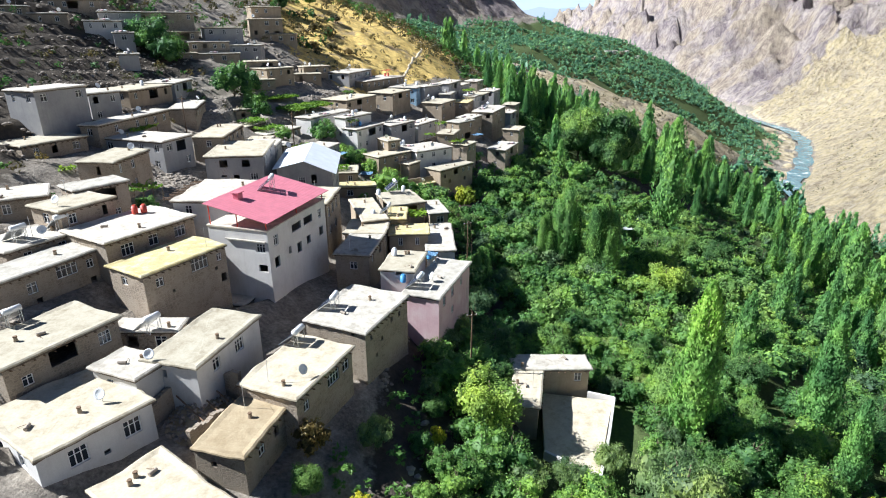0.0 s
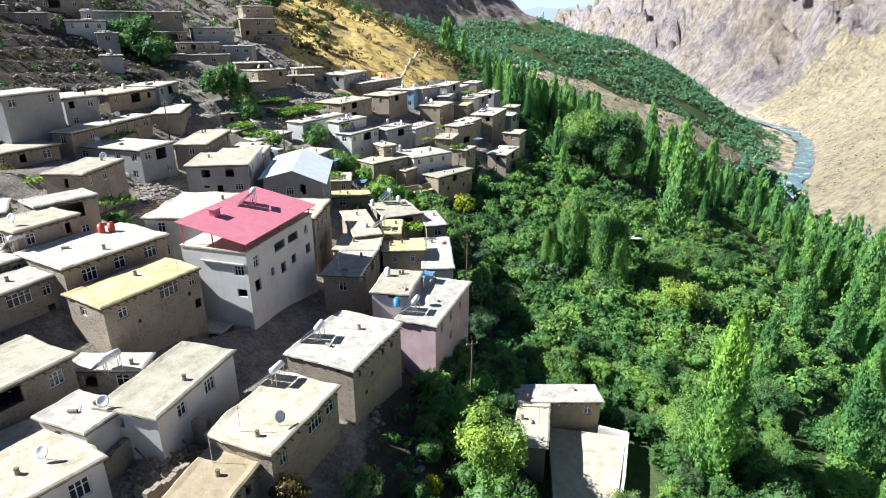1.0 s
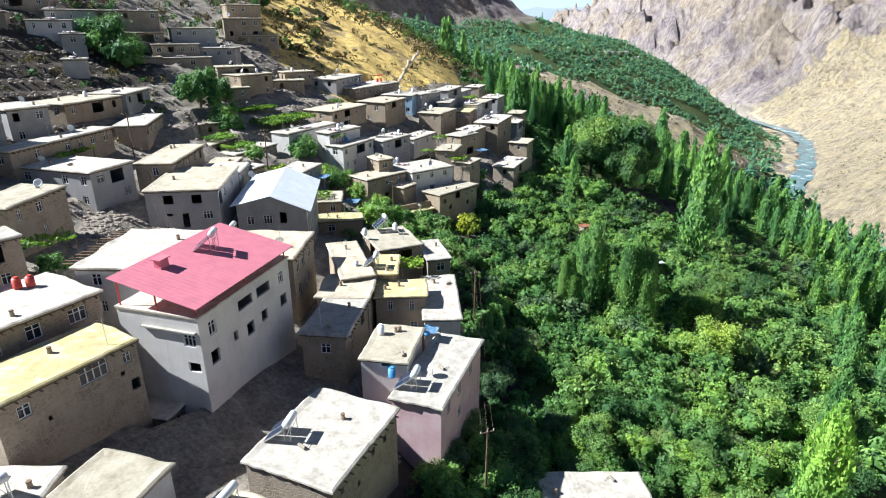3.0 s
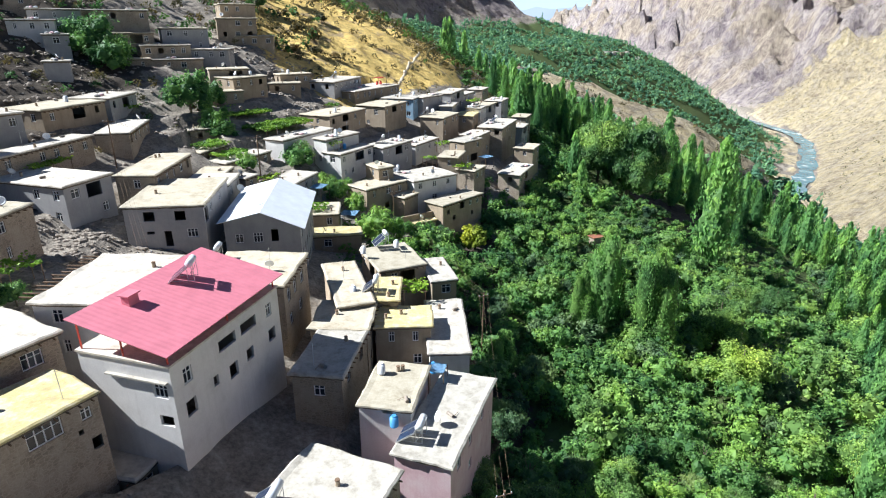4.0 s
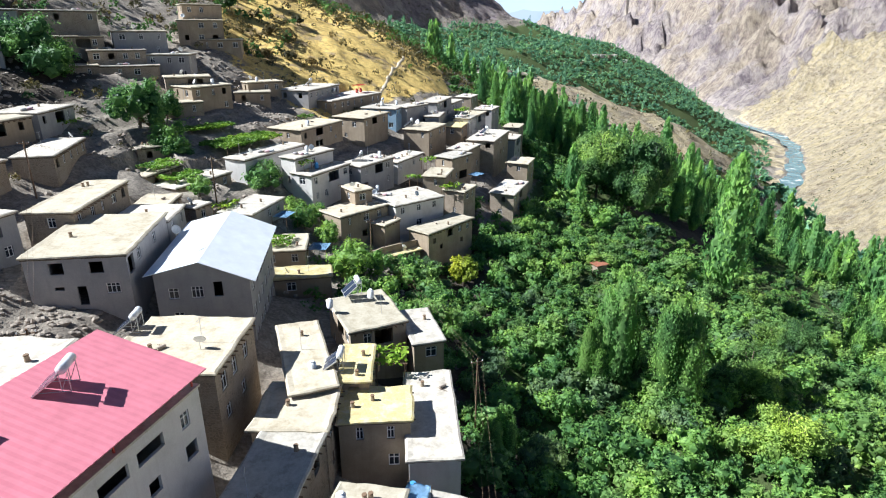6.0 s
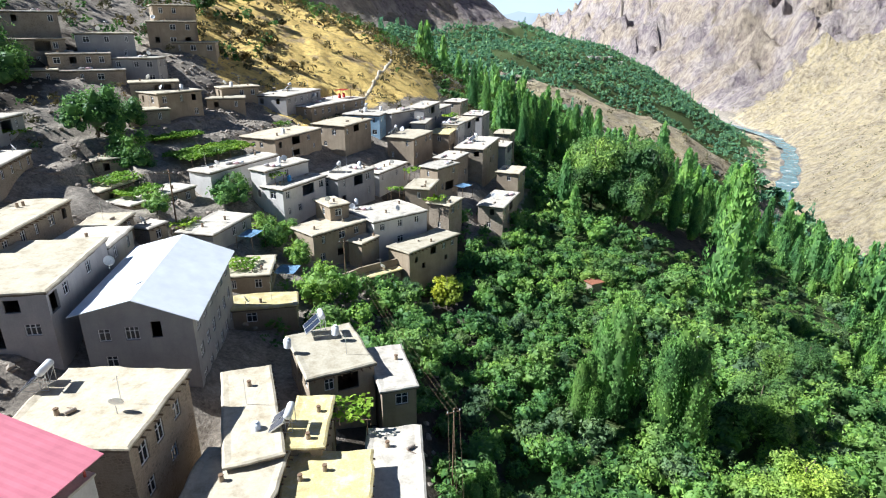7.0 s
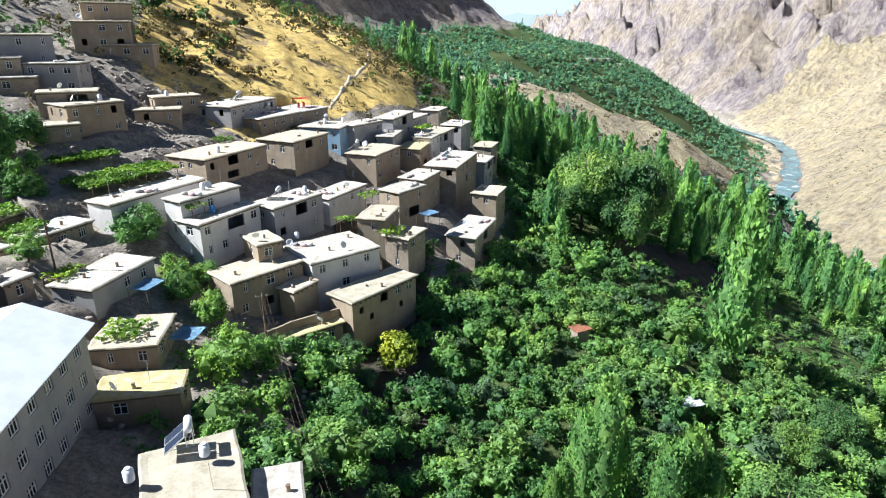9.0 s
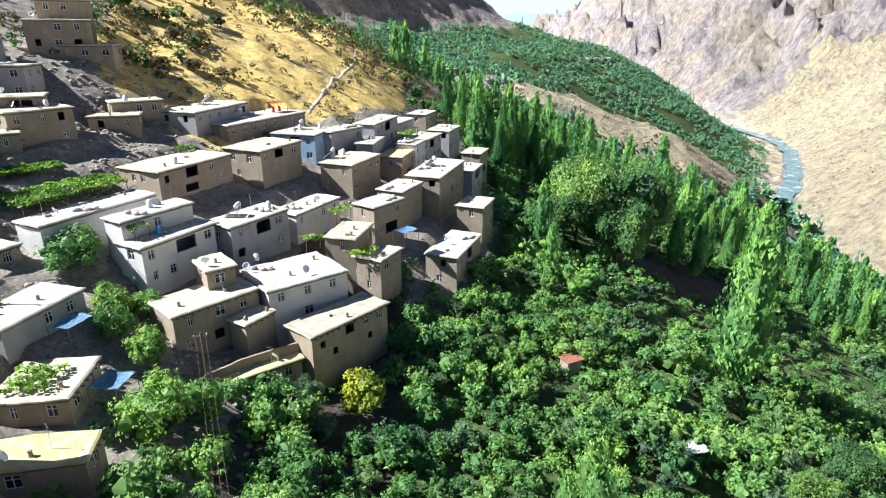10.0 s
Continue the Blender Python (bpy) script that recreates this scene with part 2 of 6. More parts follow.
        return ramp(nt, add.outputs[0], [(0.9, (0, 0, 0)), (1.0, (1, 1, 1))])

    col = mix(nt, edge(sa.outputs["Red"], n2), dirt, gold)
    col = mix(nt, edge(sa.outputs["Green"], n2), col, soil)
    col = mix(nt, edge(sa.outputs["Blue"], n1), col, rock)
    col = mix(nt, edge(sb.outputs["Red"], n1), col, tan)
    col = mix(nt, edge(sb.outputs["Green"], n1), col, ramp(nt, n2, [(0.4, (0.2, 0.17, 0.14)), (0.6, (0.42, 0.38, 0.33))]))
    # shade of trees, steep slope and village edge put in as dark soil colour
    painted_shade = mix(nt, 0.5, ramp(nt, n2, [(0.35, (0.04, 0.035, 0.03)), (0.68, (0.15, 0.125, 0.1))]), ramp(nt, n3, [(0.3, (0.05, 0.045, 0.035)), (0.7, (0.12, 0.1, 0.08))]))
    col = mix(nt, edge(sb.outputs["Blue"], n2), col, painted_shade)
    nt.links.new(col, b.inputs["Base Color"])
    b.inputs["Roughness"].default_value = 0.95
    b.inputs["Specular IOR Level"].default_value = 0.1
    wide = nt.nodes.new("ShaderNodeMath")
    wide.operation = "MULTIPLY_ADD"
    far_any = nt.nodes.new("ShaderNodeMath")
    far_any.operation = "ADD"
    nt.links.new(sa.outputs["Blue"], far_any.inputs[0])
    nt.links.new(sb.outputs["Red"], far_any.inputs[1])
    crag = nt.nodes.new("ShaderNodeMath")
    crag.operation = "MULTIPLY"
    both = nt.nodes.new("ShaderNodeMath")
    both.operation = "ADD"
    nt.links.new(r1, both.inputs[0])
    nt.links.new(r3, both.inputs[1])
    nt.links.new(both.outputs[0], crag.inputs[0])
    nt.links.new(far_any.outputs[0], crag.inputs[1])
    nt.links.new(crag.outputs[0], wide.inputs[0])
    wide.inputs[1].default_value = 40.0
    nt.links.new(n2, wide.inputs[2])
    bump(nt, b, wide.outputs[0], 0.9, 0.6)
    return m


M_GROUND = ground_mat()

# ---- the lie of the land ----
GX = [-400, -160, -110, -80, -60, -45, -30, -18, -6, 6, 20, 35, 55, 80, 120, 180, 280, 400, 520, 620]
GY = [-60, 20, 60, 100, 140, 160, 180, 220, 260, 340]
GZ = np.array([
    [230, 95, 66, 50, 41, 34, 27, 23.5, 20.5, 16, 14, 11, 5, -6, -24, -56, -90, -132, -183, -195],
    [230, 95, 66, 50, 42, 35, 28, 24.5, 21.5, 16.5, 14.5, 12, 6, -6, -24, -56, -90, -132, -183, -195],
    [232, 96, 66, 50, 42, 37, 31.5, 28.5, 25, 17.5, 15.5, 13.5, 8, -5, -23, -56, -90, -131, -183, -195],
    [235, 97, 67, 51, 41, 37, 33, 28, 26, 19, 16, 13, 8, -5, -21, -55, -89, -131, -183, -195],
    [240, 98, 67, 51, 44, 40, 34, 28, 22.5, 18.5, 16.5, 13.5, 8.5, -3, -19, -54, -88, -130, -182, -195],
    [244, 100, 70, 54, 48, 43, 38, 33, 29.5, 26.5, 20.5, 15.5, 9, -1, -18, -53, -87, -129, -181, -195],
    [248, 102, 73, 58, 51, 46, 41, 37, 33.5, 29.5, 24, 17, 10, 0, -17, -52, -86, -128, -180, -195],
    [256, 112, 84, 68, 60, 54, 49, 44, 39, 34, 28, 21, 12, 2, -14, -50, -84, -126, -178, -195],
    [262, 118, 90, 76, 69, 64, 59, 54.5, 48, 40, 31, 22, 13, 3, -12, -47, -82, -124, -176, -195],
    [262, 128, 96, 80, 73, 68, 63, 57, 50, 43, 35, 26, 18, 6, -10, -43, -77, -118, -172, -195]])
VALLEY = np.array([(560, -800), (500, 300), (450, 700), (500, 845), (558, 930), (644, 1039), (736, 1184), (826, 1344), (872, 1489), (850, 2100), (640, 3000), (620, 4900)], float)


def table_z(x, y):
    ix = np.clip(np.searchsorted(GX, x) - 1, 0, len(GX) - 2)
    iy = np.clip(np.searchsorted(GY, y) - 1, 0, len(GY) - 2)
    gx, gy = np.array(GX, float), np.array(GY, float)
    u = np.clip((x - gx[ix]) / (gx[ix + 1] - gx[ix]), 0, 1)
    v = np.clip((y - gy[iy]) / (gy[iy + 1] - gy[iy]), 0, 1)
    return (GZ[iy, ix] * (1 - u) + GZ[iy, ix + 1] * u) * (1 - v) + (GZ[iy + 1, ix] * (1 - u) + GZ[iy + 1, ix + 1] * u) * v


def valley_distance(x, y):
    """Signed distance from the river's line: positive on the far (right) bank."""
    best, sign = np.full(x.shape, 1e9), np.ones(x.shape)
    for (ax, ay), (bx, by) in zip(VALLEY[:-1], VALLEY[1:]):
        dx, dy = bx - ax, by - ay
        s = np.clip(((x - ax) * dx + (y - ay) * dy) / (dx * dx + dy * dy), 0, 1)
        ox, oy = x - ax - s * dx, y - ay - s * dy
        d = np.hypot(ox, oy)
        near = d < best
        best = np.where(near, d, best)
        sign = np.where(near, np.where(ox * dy - oy * dx >= 0, 1.0, -1.0), sign)
    return best * sign


def smooth(a, b, t):
    t = np.clip((t - a) / (b - a), 0, 1)
    return t * t * (3 - 2 * t)


LEFT_D = [0, 12, 60, 130, 200, 320, 420, 540, 650, 760, 1000, 1500, 2600]
LEFT_Z = [-197, -195, -190, -154, -106, -34, 15, 36, 78, 175, 390, 800, 1400]
RIGHT_D = [0, 14, 60, 120, 250, 330, 400, 520, 800, 1400, 2600]
RIGHT_Z = [-197, -194, -168, -126, -42, -10, -4, 70, 320, 820, 1400]
BEYOND_Z = [-197, -188, -150, -108, -10, 52, 105, 200, 430, 900, 1500]


def land(x, y):
    x, y = np.asarray(x, float), np.asarray(y, float)
    near = sum(table_z(x + ox, y + oy) for ox, oy in ((0, 0), (6, 0), (-6, 0), (0, 8), (0, -8))) / 5
    d = valley_distance(x, y)
    left = np.interp(-d, LEFT_D, LEFT_Z)
    wob = np.array([noise.noise(Vector((a * 0.0021, b * 0.0021, 9.0))) for a, b in zip(x.ravel(), y.ravel())]).reshape(x.shape) if x.ndim else noise.noise(Vector((float(x) * 0.0021, float(y) * 0.0021, 9.0)))
    dr = np.maximum(d, 0) * (1 + 0.3 * wob * smooth(60, 200, d))
    kb = smooth(1450, 1800, y)
    right = np.interp(dr, RIGHT_D, RIGHT_Z) * (1 - kb) + np.interp(dr, RIGHT_D, BEYOND_Z) * kb
    near = near + 4.0 * np.exp(-(((x + 53) / 11) ** 2 + ((y - 197) / 9) ** 2))
    k = smooth(330, 560, y)
    crest = 560 - 0.45 * (x - 60)
    spur = np.interp(x, [0, 83, 137, 199, 255, 330], [32, 22, 5, -16, -46, -110])
    spur = spur - np.where(y > crest, 0.008 * (y - crest) ** 2, np.interp(x, [100, 190, 250], [0.16, 0.3, 0.6]) * (crest - y))
    z = near * (1 - k) + left * k
    lift = np.maximum(spur - z, 0) * smooth(340, 420, y)
    z = np.where(d > 0, right, z + lift)
    return z, d


def relief(x, y, d):
    """Gullies and crags that grow away from the river and the village."""
    far = float(smooth(320, 700, np.array(y)))
    if d > 0:
        beyond = float(smooth(1450, 1800, np.array(y)))
        amp = 0.4 * min(1.0, d / 160.0) + 0.95 * max(float(smooth(330, 620, np.array(d))), beyond * float(smooth(40, 300, np.array(d))))
        p = Vector((x * 0.0042, y * 0.0042, 3.1))
        p = p + Vector((0.5 * noise.noise(p * 0.7), 0.5 * noise.noise(p * 0.7 + Vector((5, 0, 0))), 0))
        r = noise.ridged_multi_fractal(p, 0.82, 2.2, 7, 1.0, 2.0) - 1.2
        cliff = 0.0
        for cx, cy, wide_ in ((1104, 2540, 34), (1180, 2350, 26)):
            q, e = -0.45 * (x - cx) + 0.89 * (y - cy), 0.89 * (x - cx) + 0.45 * (y - cy)
            cliff += 75 * float(smooth(-14, 14, np.array(q))) * math.exp(-max(q, 0) / 140) * math.exp(-(e / wide_) ** 2)
        return amp * (95 * r + 60 * noise.noise(Vector((x * 0.0016, y * 0.0016, 2.0))) + 26 * noise.fractal(Vector((x * 0.02, y * 0.02, 7.7)), 0.7, 2.0, 4)) + cliff
    if far > 0:
        up = min(1.0, max(0.0, (-d - 520) / 300))
        r = noise.fractal(Vector((x * 0.006, y * 0.006, 1.3)), 0.9, 2.0, 5)
        sp = math.exp(-(((x - 160 + 0.6 * (y - 520)) / 90) ** 2 + ((y - 520) / 60) ** 2))
        gully = noise.ridged_multi_fractal(Vector(((x + 0.6 * y) * 0.02, (y - 0.6 * x) * 0.004, 5.0)), 0.9, 2.0, 4, 1.0, 2.0)
        return far * ((6 + 42 * up) * r + sp * (9 * gully - 2))
    return 0.0


def bare(x, y):
    """The ragged bare spur across the green slope, 0 to 1."""
    s = np.exp(-(((x - 160 + 0.6 * (y - 520)) / 95) ** 2 + ((y - 515) / 66) ** 2))
    r = np.array([noise.fractal(Vector(((a + 0.6 * b) * 0.008, (b - 0.6 * a) * 0.03, 2.0)), 0.8, 2.0, 4) for a, b in zip(x, y)])
    return np.clip(s * 1.5 - 0.12 + 0.55 * r * (s > 0.05), 0, 1)


FOOTPATH = ((-14.5, 214.0), (-13.3, 224.5), (-11.7, 240.0), (-8.9, 259.5), (-9.6, 278.0), (-11.0, 294.0), (-15.6, 309.7), (-21.2, 313.0), (-28.0, 306.0))
# footprints of the buildings: centre, roof level, length, width, heading of the length
# name: x, y, roof level, length, width, heading, wall, roof, windows lengthwise, windows crosswise
HOUSES = {
    "grey_two_storey": (-65.9, 100.6, 50.2, 9.6, 6.3, 72, "grey", "white"),
    "h2": (-65.7, 113.3, 48.3, 5.7, 8.0, 57, "grey", "white"),
    "h3": (-65.5, 128.6, 47.5, 13.2, 8.0, 77, "mud", "mud"),
    "h4": (-63.5, 140.3, 47.7, 10.3, 7.0, 92, "grey", "white"),
    "h5": (-57.4, 108.4, 44.3, 19.6, 3.4, 80, "stone", "white"),
    "h5b": (-54.4, 127.9, 44.0, 13.5, 4.9, 103, "stone", "white"),
    "h6": (-63.2, 92.7, 43.1, 10.1, 6.6, 63, "stone", "mud"),
    "h7": (-50.9, 101.5, 42.0, 7.2, 12.2, 73, "grey", "white"),
    "h8": (-47.4, 83.9, 42.4, 9.0, 5.2, 86, "stone", "mud"),
    "h9": (-42.8, 113.0, 41.0, 14.0, 5.2, 93, "stone", "mud"),
    "h10": (-35.5, 103.0, 39.6, 13.3, 9.3, 97, "grey", "mud"),
    "h13": (-29.6, 75.2, 39.6, 10.2, 7.6, 88, "white", "white"),
    "vC": (-6.7, 135.6, 24.6, 9.4, 2.8, 35, "mud", "moss"),
    "shed_back": (13.4, 64.0, 20.3, 9.4, 3.0, 0, "mud", "white"),
    "shed_side": (9.9, 59.0, 20.1, 7.5, 3.2, 78, "mud", "mud"),
    "h14": (-21.2, 86.3, 35.8, 8.7, 9.0, -93, "stone", "mud"),
    "h15": (-51.5, 69.0, 41.0, 6.0, 6.0, 30, "stone", "white"),
    "h15c": (-44.8, 73.5, 41.0, 6.5, 4.0, 52, "stone", "white"),
    "h16": (-43.6, 66.6, 40.6, 6.6, 5.3, 64, "stone", "mud"),
    "h17": (-45.5, 60.8, 38.3, 8.0, 6.0, 62, "stone", "white"),
    "h18": (-36.2, 64.5, 38.6, 11.0, 8.0, 60, "stone", "white"),
    "h19": (-41.3, 55.4, 37.5, 10.9, 4.3, 64, "stone", "white"),
    "h20": (-29.6, 59.1, 36.8, 10.3, 5.4, 61, "stone", "moss"),
    "h21": (-35.8, 46.2, 34.4, 10.1, 6.5, 63, "stone", "mud"),
    "h22": (-29.9, 39.3, 31.5, 8.6, 8.9, -125, "white", "mud"),
    "h23a": (-27.2, 44.1, 32.6, 3.4, 5.0, 68, "white", "white"),
    "h23b": (-22.3, 48.5, 32.8, 9.8, 5.2, 75, "white", "mud"),
    "h24": (-29.0, 51.6, 32.3, 6.2, 2.4, 0, "stone", "white"),
    "h25": (-13.5, 47.2, 30.5, 9.2, 6.0, 68, "stone", "mud"),
    "h26": (-16.6, 40.0, 29.2, 6.6, 4.4, 76, "stone", "earth"),
    "h27": (-19.9, 32.3, 29.2, 5.2, 8.8, -126, "white", "mud"),
    "h28": (-9.3, 58.0, 31.0, 9.5, 7.2, 67, "stone", "white"),
    "h29": (-5.2, 71.6, 31.0, 6.5, 4.4, 79, "white", "mud"),
    "h30": (-0.6, 69.5, 29.6, 12.0, 4.6, 70, "pink", "white"),
    "h31": (-11.4, 76.1, 31.8, 8.5, 4.5, 82, "stone", "white"),
    "h31b": (-11.2, 83.0, 31.9, 6.1, 5.7, 87, "stone", "mud"),
    "h33": (-5.2, 84.3, 31.0, 4.4, 5.7, 93, "mud", "moss"),
    "h33u": (-7.2, 89.2, 32.0, 5.9, 2.6, 91, "mud", "moss"),
    "h34": (-0.6, 85.4, 29.4, 11.8, 4.0, 93, "white", "white"),
    "h35": (-12.0, 90.1, 32.4, 11.9, 3.7, -72, "mud", "mud"),
    "h32": (-7.6, 101.6, 31.0, 6.2, 8.2, 24, "mud", "mud"),
    "h36": (-1.6, 100.6, 29.6, 7.5, 3.2, 104, "mud", "white"),
    "uB": (-65.4, 185.3, 59.0, 10.7, 6.0, 30, "grey", "mud"),
    "uC": (-55.9, 197.5, 61.4, 10.0, 7.0, 21, "mud", "mud"),
    "uD": (-51.3, 198.0, 57.0, 9.6, 6.0, 11, "mud", "mud"),
    "uE": (-67.2, 177.5, 55.3, 10.8, 6.0, 30, "stone", "white"),
    "uF": (-63.9, 175.1, 52.3, 11.6, 6.0, 24, "stone", "white"),
    "uG": (-57.3, 181.8, 54.3, 8.7, 6.0, 6, "grey", "white"),
    "uH": (-51.0, 172.4, 50.3, 8.7, 5.0, 25, "stone", "mud"),
    "uI": (-47.5, 170.3, 48.7, 9.2, 7.0, 54, "mud", "mud"),
    "uI2": (-48.9, 162.8, 46.2, 6.8, 4.0, 33, "stone", "mud"),
    "uJ": (-39.5, 187.2, 48.0, 8.2, 4.0, 36, "mud", "mud"),
    "uK": (-40.2, 180.9, 46.3, 7.6, 4.0, 16, "mud", "mud"),
    "uL": (-29.8, 195.0, 46.0, 17.0, 7.7, 73, "grey", "white"),
    "uM": (-22.5, 199.5, 43.4, 22.0, 9.4, 62, "mud", "white"),
    "uN": (-26.3, 169.7, 40.8, 14.5, 8.1, 64, "mud", "mud"),
    "uO": (-15.9, 181.3, 41.2, 10.9, 7.9, 65, "mud", "mud"),
    "uP": (-11.7, 195.5, 41.2, 8.2, 9.0, 75, "blue", "white"),
    "uQ": (-4.8, 198.6, 41.2, 9.1, 4.2, 54, "grey", "white"),
    "uR": (-1.2, 186.1, 37.7, 10.9, 6.4, 67, "mud", "mud"),
    "uSu": (-22.6, 150.2, 38.6, 10.0, 3.4, 58, "white", "white"),
    "uSl": (-20.0, 148.4, 36.2, 10.9, 4.4, 61, "white", "white"),
    "uT": (-12.5, 157.2, 35.7, 10.3, 5.0, 57, "grey", "white"),
    "uU": (-6.2, 167.5, 34.3, 10.9, 4.5, 62, "white", "white"),
    "uV": (-13.4, 140.7, 31.1, 10.4, 5.7, 46, "mud", "mud"),
    "uW": (-13.4, 144.7, 33.6, 3.4, 5.0, 37, "mud", "mud"),
    "uX": (-4.6, 148.2, 31.0, 10.7, 8.4, 37, "white", "white"),
    "uY": (1.7, 142.7, 27.5, 12.0, 4.6, 48, "mud", "mud"),
    "uZ": (-7.9, 139.8, 28.9, 4.4, 2.6, 57, "mud", "mud"),
    "vA": (-17.3, 115.3, 29.8, 3.6, 7.2, 100, "mud", "moss"),
    "vB": (-21.5, 123.4, 31.0, 6.6, 6.3, 97, "mud", "mud"),
    "vE": (-27.9, 131.7, 34.3, 9.6, 5.3, 75, "grey", "white"),
    "vF": (-30.2, 150.7, 38.9, 15.7, 4.6, 63, "white", "white"),
    "vG": (-39.0, 138.0, 36.9, 12.0, 4.8, 66, "stone", "white"),
    "vH": (17.2, 167.6, 27.5, 11.9, 5.2, 67, "stone", "white"),
    "vI": (1.4, 158.4, 33.0, 7.2, 4.4, 75, "mud", "mud"),
    "vJ": (4.9, 169.2, 34.3, 7.0, 4.5, 52, "mud", "white"),
    "vK": (14.8, 192.0, 34.6, 16.0, 6.7, 70, "stone", "white"),
    "vL": (1.9, 210.1, 41.3, 14.0, 4.7, 72, "grey", "white"),
    "vM": (5.2, 222.3, 39.4, 9.8, 6.1, 68, "grey", "white"),
    "vN": (11.6, 214.6, 36.8, 11.4, 6.0, 68, "grey", "mud"),
    "vS": (1.4, 199.3, 38.8, 9.5, 3.5, 79, "grey", "white"),
    "vT": (5.7, 155.9, 30.5, 5.6, 4.2, 62, "stone", "mud"),
    "hAl": (-25.3, 64.0, 29.2, 4.5, 2.4, -15, "mud", "white"),
    "hb": (-48.2, 146.2, 40.8, 6.0, 3.4, 35, "stone", "mud"),
    "vP": (-45.6, 138.5, 38.2, 8.0, 4.2, 75, "mud", "mud"),
    "vQ": (-38.0, 121.0, 37.7, 8.6, 4.4, 93, "stone", "mud"),
    "vQb": (-35.2, 113.4, 38.6, 6.6, 6.5, 95, "grey", "white"),
    "vQs": (-34.2, 125.6, 36.1, 3.0, 2.4, 70, "stone", "white"),
    "yE": (6.6, 198.6, 36.2, 8.0, 5.0, 75, "mud", "moss"),
    "yF": (17.5, 226.0, 37.0, 9.0, 5.5, 70, "grey", "white"),
    "yG": (24.5, 216.0, 33.2, 7.0, 4.5, 70, "stone", "mud"),
    "yH": (12.0, 236.0, 39.5, 8.0, 5.0, 70, "stone", "white"),
    "wB": (-78.5, 178.6, 63.0, 14.1, 6.0, 30, "stone", "white"),
    "wA": (-96.0, 154.0, 62.4, 8.0, 6.0, 27, "stone", "white"),
    "wH": (-87.0, 161.0, 60.8, 8.5, 5.0, 28, "white", "white"),
    "wI": (-81.0, 158.5, 58.0, 4.6, 3.6, 30, "grey", "white"),
    "wJ": (-74.5, 146.5, 53.4, 4.2, 3.0, 25, "grey", "white"),
    "wK": (-98.0, 168.0, 66.0, 13.0, 6.0, 30, "stone", "mud"),
    "wL": (-86.0, 168.0, 63.0, 10.0, 5.5, 30, "grey", "white"),
    "wM": (-104.0, 150.0, 64.0, 10.0, 6.0, 28, "stone", "white"),
    "wC": (-57.7, 203.8, 65.0, 9.2, 7.0, 29, "mud", "mud"),
    "wE": (-74.8, 176.4, 58.0, 10.0, 5.0, 37, "stone", "mud"),
    "wF": (-70.8, 169.6, 52.6, 5.8, 5.0, 31, "stone", "mud"),
    "yA": (8.0, 181.0, 33.8, 8.0, 5.0, 65, "stone", "white"),
    "yB": (22.0, 184.0, 29.8, 7.0, 5.0, 68, "mud", "mud"),
    "yC": (21.5, 203.0, 32.2, 8.0, 5.0, 70, "grey", "white"),
    "yD": (9.5, 205.0, 37.3, 6.0, 4.5, 70, "white", "white"),
}
